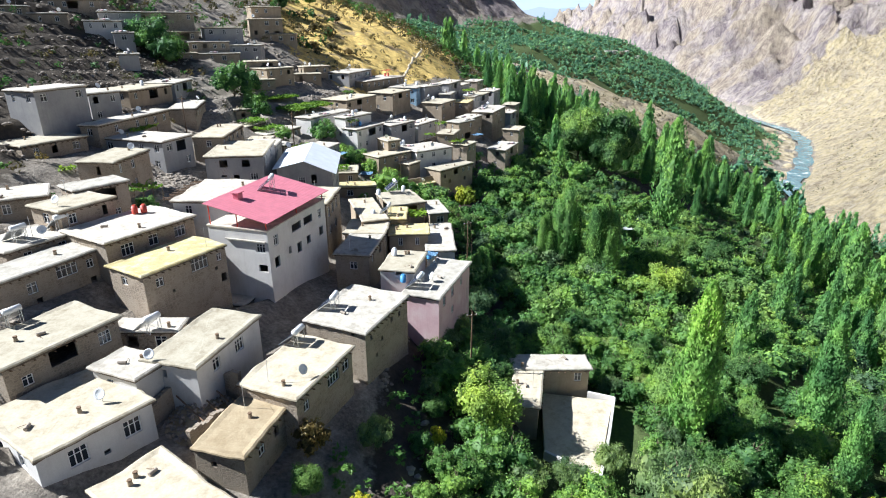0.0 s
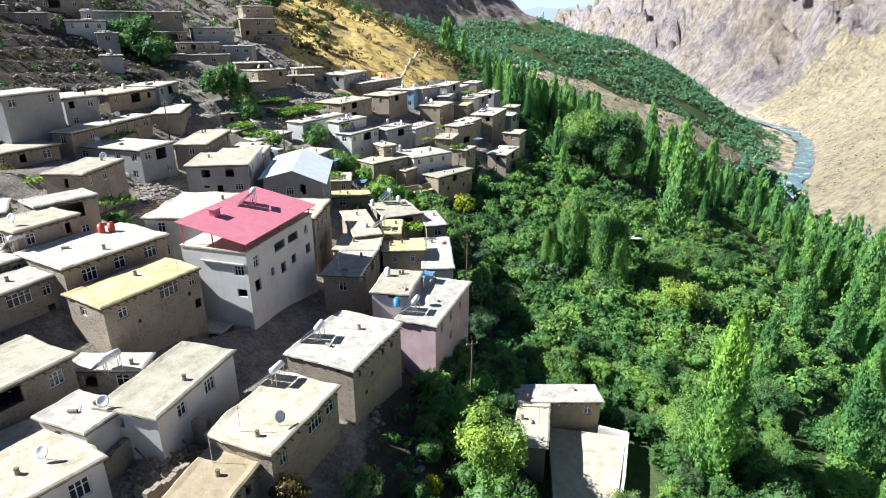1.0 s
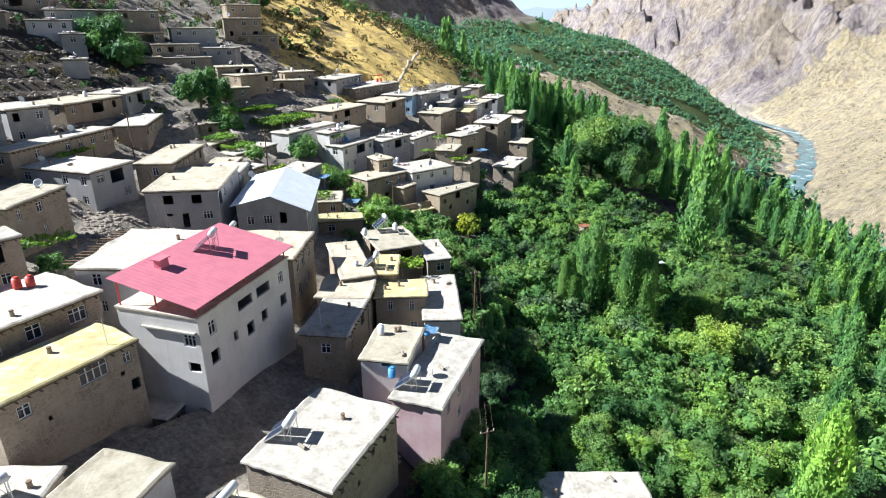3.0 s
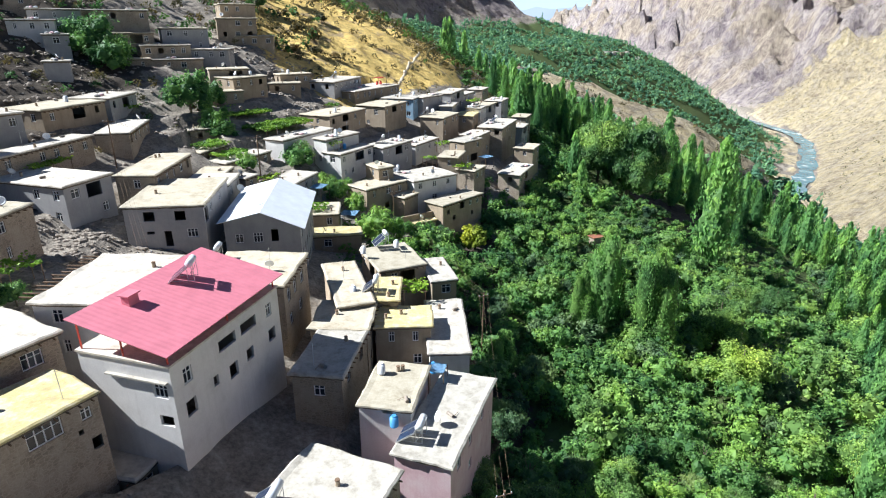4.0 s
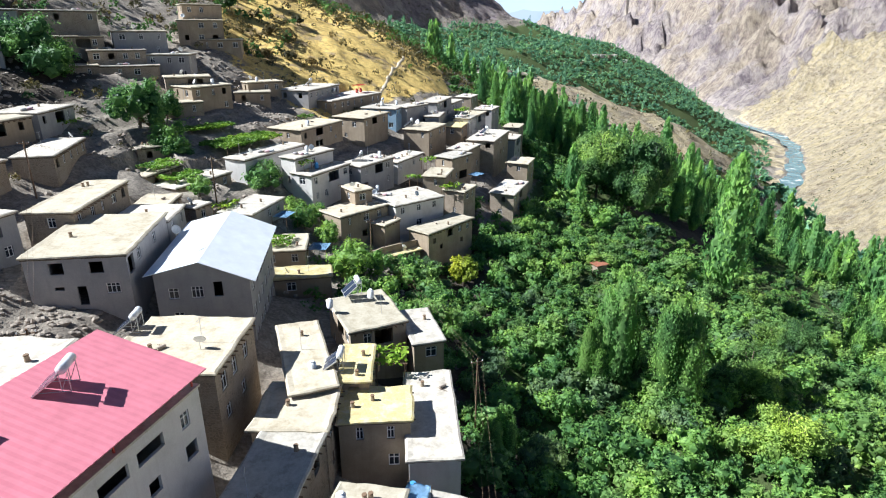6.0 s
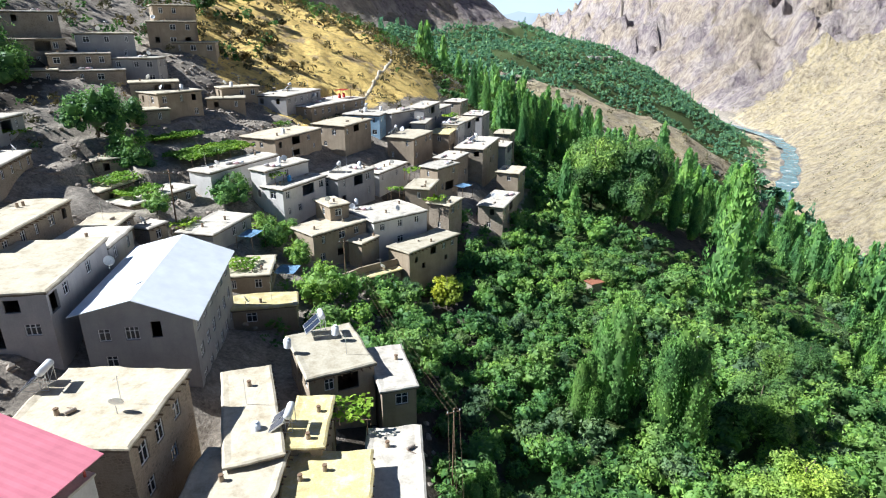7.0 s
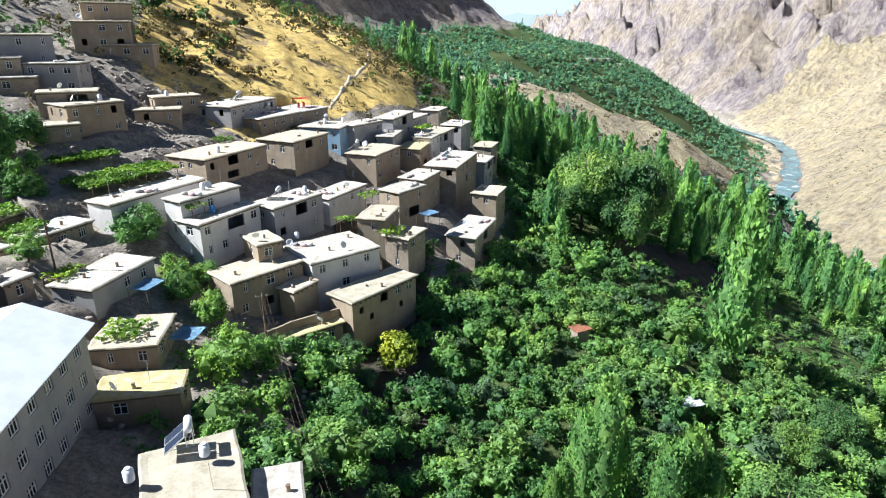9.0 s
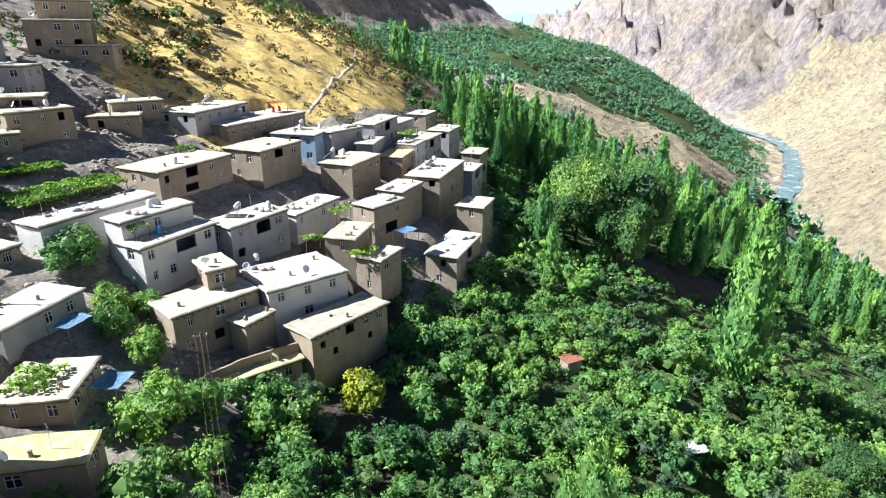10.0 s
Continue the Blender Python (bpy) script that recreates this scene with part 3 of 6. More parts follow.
# openings of the nearest houses, by side: along, width, below the roof, height, panes (0: no frame)
OPENINGS = {
    "h22": {"n": [(2.0, 1.4, 0.9, 1.5, 3), (6.1, 1.4, 0.9, 1.5, 3), (4.4, 0.5, 2.4, 0.4, 0)], "e": [(5.6, 1.2, 0.9, 1.3, 2), (1.5, 1.1, 1.6, 1.9, 0)]},
    "h21": {"s": [(1.2, 0.9, 1.6, 1.0, 2), (3.6, 2.4, 0.5, 1.5, 0), (8.0, 1.2, 0.9, 1.3, 3)], "w": [(2.0, 1.0, 0.9, 1.2, 2)]},
    "h19": {"s": [(2.8, 1.0, 1.2, 1.2, 2), (5.8, 2.2, 0.6, 1.3, 4), (6.0, 2.0, 2.9, 1.5, 0), (9.0, 0.8, 0.9, 1.0, 2), (9.1, 0.7, 2.9, 1.0, 0), (3.4, 0.6, 3.0, 0.6, 0)]},
    "h18": {"s": [(1.6, 1.5, 0.9, 1.4, 3), (4.9, 1.2, 0.8, 1.3, 2), (8.2, 1.5, 0.8, 1.3, 3)], "w": [(2.2, 0.9, 1.0, 1.1, 2)]},
    "h20": {"s": [(1.3, 0.9, 1.0, 1.0, 2), (5.6, 2.2, 0.5, 1.4, 4), (9.0, 0.7, 0.9, 0.9, 2), (3.0, 0.3, 2.8, 0.35, 0), (8.6, 0.35, 2.3, 0.4, 0), (9.3, 0.7, 3.4, 1.0, 0)], "w": [(1.8, 0.9, 0.9, 0.9, 2)]},
    "h23b": {"s": [(2.2, 1.0, 0.8, 1.2, 2), (5.6, 1.3, 0.8, 1.3, 3)], "w": [(1.5, 0.6, 0.9, 0.8, 0)]},
    "h23a": {"w": [(1.6, 0.7, 0.9, 0.9, 2)], "s": []},
    "h25": {"s": [(1.0, 0.8, 1.2, 1.1, 2), (4.8, 2.0, 0.9, 1.3, 4), (7.4, 1.2, 0.9, 1.2, 2)], "w": []},
    "h26": {"s": [(2.0, 0.9, 1.0, 1.0, 2), (4.5, 0.7, 1.0, 0.9, 0)], "w": [(1.4, 0.5, 1.2, 0.5, 0)]},
    "h28": {"s": [(1.0, 0.4, 1.0, 0.5, 0), (3.2, 0.4, 2.2, 0.5, 0), (5.4, 0.5, 1.0, 0.6, 0), (2.0, 0.4, 3.6, 0.5, 0), (7.2, 0.5, 1.2, 0.6, 0)], "w": [(5.5, 0.4, 0.4, 0.35, 0)]},
    "h29": {"w": [(2.0, 0.9, 0.4, 0.35, 0)], "s": []},
    "h30": {"s": [(1.5, 0.9, 0.8, 1.2, 2), (4.5, 0.9, 0.8, 1.2, 2), (8.0, 0.9, 0.8, 1.2, 2), (4.6, 0.8, 3.4, 1.0, 2)], "w": []},
    "h31": {"s": [(1.6, 0.9, 0.8, 1.1, 2), (5.6, 1.2, 0.9, 1.2, 0)], "w": [(1.9, 1.0, 1.2, 1.1, 2)]},
    "h10": {"w": [(2.2, 1.3, 0.8, 1.2, 0), (5.8, 1.3, 0.8, 1.2, 0), (2.3, 0.9, 3.3, 0.35, 0), (4.3, 0.9, 3.3, 2.0, 0), (7.0, 1.3, 3.1, 1.1, 3)], "s": [(0.4, 1.5, 0.7, 1.8, 0), (3.0, 1.0, 0.8, 1.2, 2), (8.0, 1.0, 0.8, 1.2, 2)]},
    "h14": {"n": [(1.0, 1.1, 1.0, 1.6, 2), (3.2, 1.1, 1.0, 1.6, 2), (5.8, 1.1, 1.2, 1.4, 2), (1.2, 1.0, 4.0, 1.3, 2), (4.6, 1.0, 4.0, 1.3, 2)], "e": []},
    "h34": {"s": [], "w": []},
    "vF": {"s": [(3.0, 0.8, 1.0, 1.0, 0)], "w": []},
    "vG": {"s": [(2.6, 0.7, 0.8, 1.1, 2), (7.2, 1.2, 0.8, 1.2, 3), (10.0, 1.0, 0.7, 1.2, 3)], "w": []},
    "uY": {"s": [(1.2, 0.7, 1.3, 0.9, 0), (5.0, 1.4, 0.6, 1.3, 0), (8.0, 0.8, 0.8, 1.0, 2), (10.2, 0.8, 0.8, 1.0, 2), (3.0, 0.7, 2.8, 0.9, 0), (8.6, 0.7, 3.0, 0.9, 0)], "w": []},
    "uO": {"s": [(0.8, 0.7, 0.9, 1.1, 2), (3.6, 2.2, 0.5, 1.4, 0), (8.4, 1.0, 0.8, 1.2, 2)], "w": [(1.4, 1.0, 0.9, 1.2, 2), (4.8, 1.0, 1.0, 1.2, 2), (2.6, 0.8, 3.6, 1.0, 2)]},
    "uN": {"s": [(1.0, 0.9, 0.9, 1.1, 0), (5.0, 2.4, 0.5, 1.5, 0), (4.6, 2.6, 3.0, 1.2, 0), (9.8, 0.9, 0.8, 1.1, 2), (11.6, 0.6, 2.8, 0.8, 2)], "w": [(2.6, 0.8, 0.9, 1.0, 2), (4.4, 0.8, 0.9, 1.0, 2)]},
}
PINK = (-21.98, 71.36, 37.6, 14.0, 8.0, 73.3)
SHEET = (-24.4, 105.9, 36.75, 16.0, 9.2, 96.5)
SOLID = [v[:6] for v in HOUSES.values()] + [PINK, SHEET, (15.5, 55.5, 18.8, 15, 9, 68)]


def inside(x, y, spot, margin):
    """Which of the places x, y lie in a footprint widened by margin."""
    cx, cy, _, l, w, a = spot
    c, s = math.cos(radians(a)), math.sin(radians(a))
    u, v = (x - cx) * c + (y - cy) * s, -(x - cx) * s + (y - cy) * c
    return (np.abs(u) < l / 2 + margin) & (np.abs(v) < w / 2 + margin)


PLOTS = np.array(SOLID, float)
PLOT_C, PLOT_S = np.cos(np.radians(PLOTS[:, 5])), np.sin(np.radians(PLOTS[:, 5]))


def built_on(x, y, margin):
    """Whether a place lies on any building's footprint, widened by margin."""
    dx, dy = x - PLOTS[:, 0], y - PLOTS[:, 1]
    return bool(np.any((np.abs(dx * PLOT_C + dy * PLOT_S) < PLOTS[:, 3] / 2 + margin) & (np.abs(dy * PLOT_C - dx * PLOT_S) < PLOTS[:, 4] / 2 + margin)))


def ground_z(x, y):
    x, y = np.atleast_1d(np.asarray(x, float)), np.atleast_1d(np.asarray(y, float))
    z, d = land(x, y)
    for s in SOLID:
        z = np.where(inside(x, y, s, 1.0), np.minimum(z, s[2] - 2.4), z)
    z = z + np.array([relief(a, b, c) for a, b, c in zip(x, y, d)])
    step = 2.4
    warp = np.array([2.0 * noise.noise(Vector((a * 0.03, b * 0.03, 4.0))) for a, b in zip(x, y)])
    f = (z + warp) / step
    f = f - np.floor(f)
    stair = step * (0.25 * f + 0.75 * smooth(0.62, 1.0, f) - f)
    z = z + stair * (d < 0) * (0.75 * smooth(200, 178, y) + 0.5 * smooth(0, 20, x) * smooth(420, 300, y) * smooth(150, 200, y)) * smooth(160, 110, x) * smooth(-180, -120, x)
    bumpy = np.array([noise.fractal(Vector((a * 0.12, b * 0.12, 0.5)), 1.0, 2.0, 4) for a, b in zip(x, y)])
    hill = smooth(196, 214, y) * smooth(350, 330, y) * smooth(12, 2, x) * smooth(-85, -65, x)
    gully = np.array([noise.ridged_multi_fractal(Vector(((a + 0.55 * b) * 0.05, (b - 0.55 * a) * 0.016, 6.0)), 0.9, 2.0, 4, 1.0, 2.0) if k > 0 else 1.1 for a, b, k in zip(x, y, hill)])
    return z + 0.35 * bumpy + 1.7 * hill * (gully - 1.1)


def gz(x, y):
    return float(ground_z([x], [y])[0])


# ---- building blocks ----
def part(name, bm, material, parent=None, label="", smooth_faces=False):
    me = bpy.data.meshes.new(name)
    if isinstance(bm, tuple):
        me.from_pydata(bm[0], [], bm[1])
    else:
        bm.normal_update()
        bm.to_mesh(me)
        bm.free()
    if smooth_faces:
        me.shade_smooth()
    me.materials.append(material)
    return part_of(name, me, parent, label)


def part_of(name, me, parent=None, label=""):
    ob = new(name, me)
    if parent:
        ob.parent = parent
    return tagged(ob, label)


def box(bm, x0, y0, z0, x1, y1, z1, m=None):
    vs = [bm.verts.new(Vector(p) if m is None else m @ Vector(p)) for p in
          ((x0, y0, z0), (x1, y0, z0), (x1, y1, z0), (x0, y1, z0), (x0, y0, z1), (x1, y0, z1), (x1, y1, z1), (x0, y1, z1))]
    for f in ((3, 2, 1, 0), (4, 5, 6, 7), (0, 1, 5, 4), (1, 2, 6, 5), (2, 3, 7, 6), (3, 0, 4, 7)):
        bm.faces.new([vs[i] for i in f])


def tube(bm, a, b, r0, r1=None, n=8):
    a, b, r1 = Vector(a), Vector(b), r0 if r1 is None else r1
    q = (b - a).to_track_quat("Z", "Y")
    ra, rb = [], []
    for i in range(n):
        w = Vector((math.cos(i * math.tau / n), math.sin(i * math.tau / n), 0))
        ra.append(bm.verts.new(a + q @ (w * r0)))
        rb.append(bm.verts.new(b + q @ (w * r1)))
    for i in range(n):
        bm.faces.new((ra[i], ra[(i + 1) % n], rb[(i + 1) % n], rb[i]))
    bm.faces.new(ra[::-1])
    bm.faces.new(rb)


def empty(name, m):
    ob = new(name)
    ob.matrix_world = m
    return ob


def facade(bm, p0, u, length, z0, z1, holes, depth=0.24):
    """One wall face with real openings and reveals. u runs along the face, its outside on the right of u."""
    p0, u = Vector(p0), Vector(u)
    inward = Vector((-u.y, u.x, 0))
    xs = sorted({0.0, length, *(h[0] for h in holes), *(h[1] for h in holes)})
    zs = sorted({z0, z1, *(h[2] for h in holes), *(h[3] for h in holes)})

    def v(a, z, d=0.0):
        return bm.verts.new(p0 + u * a + Vector((0, 0, z)) + inward * d)

    for a, b in zip(xs[:-1], xs[1:]):
        for c, e in zip(zs[:-1], zs[1:]):
            ma, mc = (a + b) / 2, (c + e) / 2
            if any(h[0] < ma < h[1] and h[2] < mc < h[3] for h in holes):
                continue
            bm.faces.new((v(a, c), v(b, c), v(b, e), v(a, e)))
    for a, b, c, e in holes:
        for (a0, c0), (a1, c1) in (((a, c), (b, c)), ((b, c), (b, e)), ((b, e), (a, e)), ((a, e), (a, c))):
            bm.faces.new((v(a0, c0), v(a0, c0, depth), v(a1, c1, depth), v(a1, c1)))


FRAMES = {}


def window_meshes(w, h, bars):
    key = (round(w, 2), round(h, 2), bars)
    if key not in FRAMES:
        bm, t = bmesh.new(), 0.08
        xs, zs = [0.0], [0.0, t, h * 0.66, h * 0.66 + 0.05, h - t, h]
        for i in range(bars):
            xs += [i * (w - t) / bars + t, (i + 1) * (w - t) / bars]
        xs = sorted(xs + [w])
        solid = {(i, k): i % 2 == 0 or k % 2 == 0 for i in range(len(xs) - 1) for k in range(5)}
        for (i, k), on in solid.items():
            if not on:
                continue
            a, b, c, e = xs[i], xs[i + 1], zs[k], zs[k + 1]
            v = {(p, q, d): bm.verts.new((p, d, q)) for p in (a, b) for q in (c, e) for d in (-0.04, 0.04)}
            bm.faces.new((v[a, c, -0.04], v[b, c, -0.04], v[b, e, -0.04], v[a, e, -0.04]))
            bm.faces.new((v[a, e, 0.04], v[b, e, 0.04], v[b, c, 0.04], v[a, c, 0.04]))
            for (di, dk), (p, q) in {(0, -1): ((a, c), (b, c)), (1, 0): ((b, c), (b, e)), (0, 1): ((b, e), (a, e)), (-1, 0): ((a, e), (a, c))}.items():
                if not solid.get((i + di, k + dk), False):
                    bm.faces.new((v[*p, 0.04], v[*q, 0.04], v[*q, -0.04], v[*p, -0.04]))
        bmesh.ops.remove_doubles(bm, verts=bm.verts, dist=0.001)
        fr = bpy.data.meshes.new("window")
        bm.to_mesh(fr)
        bm.free()
        fr.materials.append(M_FRAME)
        bm = bmesh.new()
        box(bm, 0.02, 0.0, 0.02, w - 0.02, 0.02, h - 0.02)
        pn = bpy.data.meshes.new("pane")
        bm.to_mesh(pn)
        bm.free()
        pn.materials.append(M_GLASS)
        FRAMES[key] = (fr, pn)
    return FRAMES[key]


def window(parent, p0, u, hole, bars=2, depth=0.14):
    """A framed window with its pane, set in an opening of a facade."""
    p0, u = Vector(p0), Vector(u)
    a, b, c, e = hole
    fr, pn = window_meshes(b - a, e - c, bars)
    inward = Vector((-u.y, u.x, 0))
    at = p0 + u * a + Vector((0, 0, c)) + inward * depth
    ob = part_of("window", fr, parent, "white-painted window frame with dark glass")
    ob.matrix_local = Matrix.Translation(at) @ Matrix.Rotation(math.atan2(u.y, u.x), 4, "Z")
    pane = part_of("pane", pn, ob)
    return ob


def slab(l, w, thick, rng, over=0.3, wob=0.05, sag=0.07, step=0.6):
    """An earthen roof slab with an uneven, rounded edge; its top lies at z = 0."""
    bm = bmesh.new()
    hl, hw = l / 2 + over, w / 2 + over
    pts = []
    for (x0, y0), (x1, y1) in (((-hl, -hw), (hl, -hw)), ((hl, -hw), (hl, hw)), ((hl, hw), (-hl, hw)), ((-hl, hw), (-hl, -hw))):
        n = max(2, int(math.hypot(x1 - x0, y1 - y0) / step))
        for i in range(n):
            pts.append((x0 + (x1 - x0) * i / n, y0 + (y1 - y0) * i / n))
    rings = [[], [], [], []]
    for x, y in pts:
        slow = noise.noise(Vector((x * 0.35 + l, y * 0.35 + w, 0.0)))
        j = 1 + (rng.uniform(-wob, wob) + 0.22 * slow) / max(hl, hw)
        dz = rng.uniform(-sag, sag) * 0.25 + 0.09 * slow
        for k, (inset, z) in enumerate(((0.1, -thick * 0.62), (0.0, -thick * 0.5), (0.02, -0.07), (0.2, 0.02))):
            f = 1 - inset / hl, 1 - inset / hw
            rings[k].append(bm.verts.new((x * j * f[0], y * j * f[1], z + dz * (1 if k else 0.5))))
    n = len(pts)
    for a, b in zip(rings[:-1], rings[1:]):
        for i in range(n):
            bm.faces.new((a[i], a[(i + 1) % n], b[(i + 1) % n], b[i]))
    lip = [bm.verts.new((v.co.x * (1 - 0.5 / hl), v.co.y * (1 - 0.5 / hw), -0.06)) for v in rings[3]]
    for i in range(n):
        bm.faces.new((rings[3][i], rings[3][(i + 1) % n], lip[(i + 1) % n], lip[i]))
    rings[3] = lip
    inner = [bm.verts.new((v.co.x * 0.6, v.co.y * 0.6, rng.uniform(-sag, sag) * 0.12 - sag * 0.7)) for v in rings[3]]
    for i in range(n):
        bm.faces.new((rings[3][i], rings[3][(i + 1) % n], inner[(i + 1) % n], inner[i]))
    c = bm.verts.new((0, 0, -sag * 0.7))
    for i in range(n):
        bm.faces.new((inner[i], inner[(i + 1) % n], c))
    bm.faces.new(rings[0][::-1])
    return bm


def eave_layer(l, w, thick, rng, over):
    """The dark bed of brushwood and earth that shows under the edge of a roof."""
    bm = bmesh.new()
    hl, hw = l / 2 + over - 0.1, w / 2 + over - 0.1
    ring = []
    for (x0, y0), (x1, y1) in (((-hl, -hw), (hl, -hw)), ((hl, -hw), (hl, hw)), ((hl, hw), (-hl, hw)), ((-hl, hw), (-hl, -hw))):
        n = max(2, int(math.hypot(x1 - x0, y1 - y0) / 0.7))
        ring += [(x0 + (x1 - x0) * i / n, y0 + (y1 - y0) * i / n) for i in range(n)]
    up, low = [], []
    for x, y in ring:
        j = 1 + rng.uniform(-0.07, 0.07) / max(hl, hw)
        up.append(bm.verts.new((x * j, y * j, -thick * 0.55)))
        low.append(bm.verts.new((x * j * 0.985, y * j * 0.985, -thick + rng.uniform(-0.05, 0.03))))
    n = len(ring)
    for i in range(n):
        bm.faces.new((low[i], low[(i + 1) % n], up[(i + 1) % n], up[i]))
    bm.faces.new(up)
    bm.faces.new(low[::-1])
    return bm


BEAM = []


def beam_mesh():
    if not BEAM:
        bm = bmesh.new()
        tube(bm, (0, 0.35, 0), (0, -0.42, 0), 0.075, 0.065, 6)
        me = bpy.data.meshes.new("roof_beam")
        bm.to_mesh(me)
        bm.free()
        me.materials.append(M_WOOD)
        BEAM.append(me)
    return BEAM[0]


WALLS = {"stone": M_STONE, "mud": M_MUD, "white": M_WHITE, "grey": M_GREY, "blue": M_BLUE, "pink": M_PINKW}
ROOFS = {"mud": M_ROOF, "white": M_ROOFW, "moss": M_ROOFY, "earth": M_ROOFB}
WORDS = {"stone": "rubble-stone", "mud": "tan mud-plastered", "white": "whitewashed", "grey": "grey cement-rendered", "blue": "pale blue painted", "pink": "faded pink painted"}
RWORDS = {"mud": "a pale flat mud roof", "white": "a bright flat concrete roof", "moss": "a flat roof with dry yellow moss", "earth": "a bare brown earth roof"}


def house(x, y, z, l, w, ang, wall, roof, windows=None, thick=0.42, over=0.28, seed=0):
    """A flat-roofed hillside house: walls down to the slope, real window openings, an earthen roof slab.
    windows: openings by side ("s", "e", "n", "w" of the house's own axes) as (along, width, below roof, height, panes), panes 0 for a bare opening."""
    rng = random.Random(seed)
    c, s = math.cos(radians(ang)), math.sin(radians(ang))
    hl, hw = l / 2, w / 2
    corners = [(x + a * hl * c - b * hw * s, y + a * hl * s + b * hw * c) for a, b in ((-1, -1), (1, -1), (1, 1), (-1, 1))]
    lows = [gz(*p) for p in corners]
    base = min(min(lows) - 0.6, z - 3.0)
    ob = empty("house", pose(x, y, base, 0, 0, ang))
    top = z - base
    sides = {"s": ((-hl, -hw, 0), (1, 0, 0), l), "e": ((hl, -hw, 0), (0, 1, 0), w), "n": ((hl, hw, 0), (-1, 0, 0), l), "w": ((-hl, hw, 0), (0, -1, 0), w)}
    bm, made = bmesh.new(), []
    for k, (p0, u, n) in sides.items():
        ux, uy = u[0] * c - u[1] * s, u[0] * s + u[1] * c
        out = (uy, -ux)
        spec = []
        if windows is not None:
            spec = windows.get(k, [])
        elif out[0] * 0.55 - out[1] > -0.1 and n > 2.2:
            count = max(1, int(n / 2.7))
            if n > 6.0 and top > 4.2 and rng.random() < 0.3:
                spec.append((n * rng.uniform(0.35, 0.5), rng.uniform(1.8, 3.0), 0.6 + 2.7 * rng.choice((0, 0, 1)), 1.75, 0))
            for floor in (0, 1):
                if top - 0.4 - 2.7 * floor < 2.5:
                    break
                for i in range(count):
                    if rng.random() < 0.2 + 0.3 * floor:
                        continue
                    ww = rng.choice((0.6, 0.9, 0.9, 1.2))
                    mid = n * (i + 0.5) / count + rng.uniform(-0.35, 0.35)
                    if ww < n - 0.8:
                        spec.append((min(max(mid - ww / 2, 0.35), n - ww - 0.35), ww, 0.75 + 2.7 * floor, 1.2, 0 if rng.random() < 0.15 else (2 if ww < 1.3 else 3)))
        holes = []
        for a, ww, drop, h, panes in spec:
            hole = (a, a + ww, top - drop - h, top - drop)
            if hole[2] > 0.2 and not any(a < o[1] + 0.1 and a + ww > o[0] - 0.1 and hole[2] < o[3] + 0.1 and hole[3] > o[2] - 0.1 for o, _ in holes):
                holes.append((hole, panes))
        facade(bm, p0, u, n, 0.0, top - thick * 0.7, [h for h, _ in holes])
        made += [(p0, u, h, p) for h, p in holes]
    part("wall", bm, WALLS[wall], ob)
    r = part("roof", slab(l, w, thick, rng, over), ROOFS[roof], ob)
    r.location = (0, 0, top)
    e = part("eave", eave_layer(l, w, thick, rng, over), M_BRUSH, ob, "dark brushwood and earth bed under the roof edge")
    e.location = (0, 0, top)
    if wall in ("stone", "mud") and y < 150:
        for k, (p0, u, n) in sides.items():
            ux, uy = u[0] * c - u[1] * s, u[0] * s + u[1] * c
            if uy * 0.55 + ux < 0.1 or k not in "sn":
                continue
            count = max(2, int(n / 0.85))
            for i in range(count):
                at = Vector(p0) + Vector(u) * (n * (i + 0.5) / count + rng.uniform(-0.12, 0.12))
                b = part_of("roof_beam", beam_mesh(), ob)
                b.matrix_local = Matrix.Translation((at.x, at.y, top - thick - 0.06)) @ Matrix.Rotation(math.atan2(u[1], u[0]) + rng.uniform(-0.08, 0.08), 4, "Z")
    for p0, u, h, p in made:
        if p:
            window(ob, p0, u, h, p)
    storeys = "tall" if top > 6 else "low"
    tagged(ob, f"{storeys} {WORDS[wall]} house with {RWORDS[roof]}", "house", "village houses")
    return ob


# ---- ground: one sheet from the village to the horizon ----
def spaced(parts):
    out = []
    for a, b, st in parts:
        out += list(np.arange(a, b, st))
    return np.array(out + [parts[-1][1]])


XS = spaced([(-1500, -400, 60), (-400, -120, 14), (-120, 100, 1.6), (100, 300, 5), (300, 1700, 14), (1700, 3600, 50)])
YS = spaced([(-300, 10, 20), (10, 310, 1.8), (310, 420, 4.5), (420, 2600, 16), (2600, 4900, 60)])


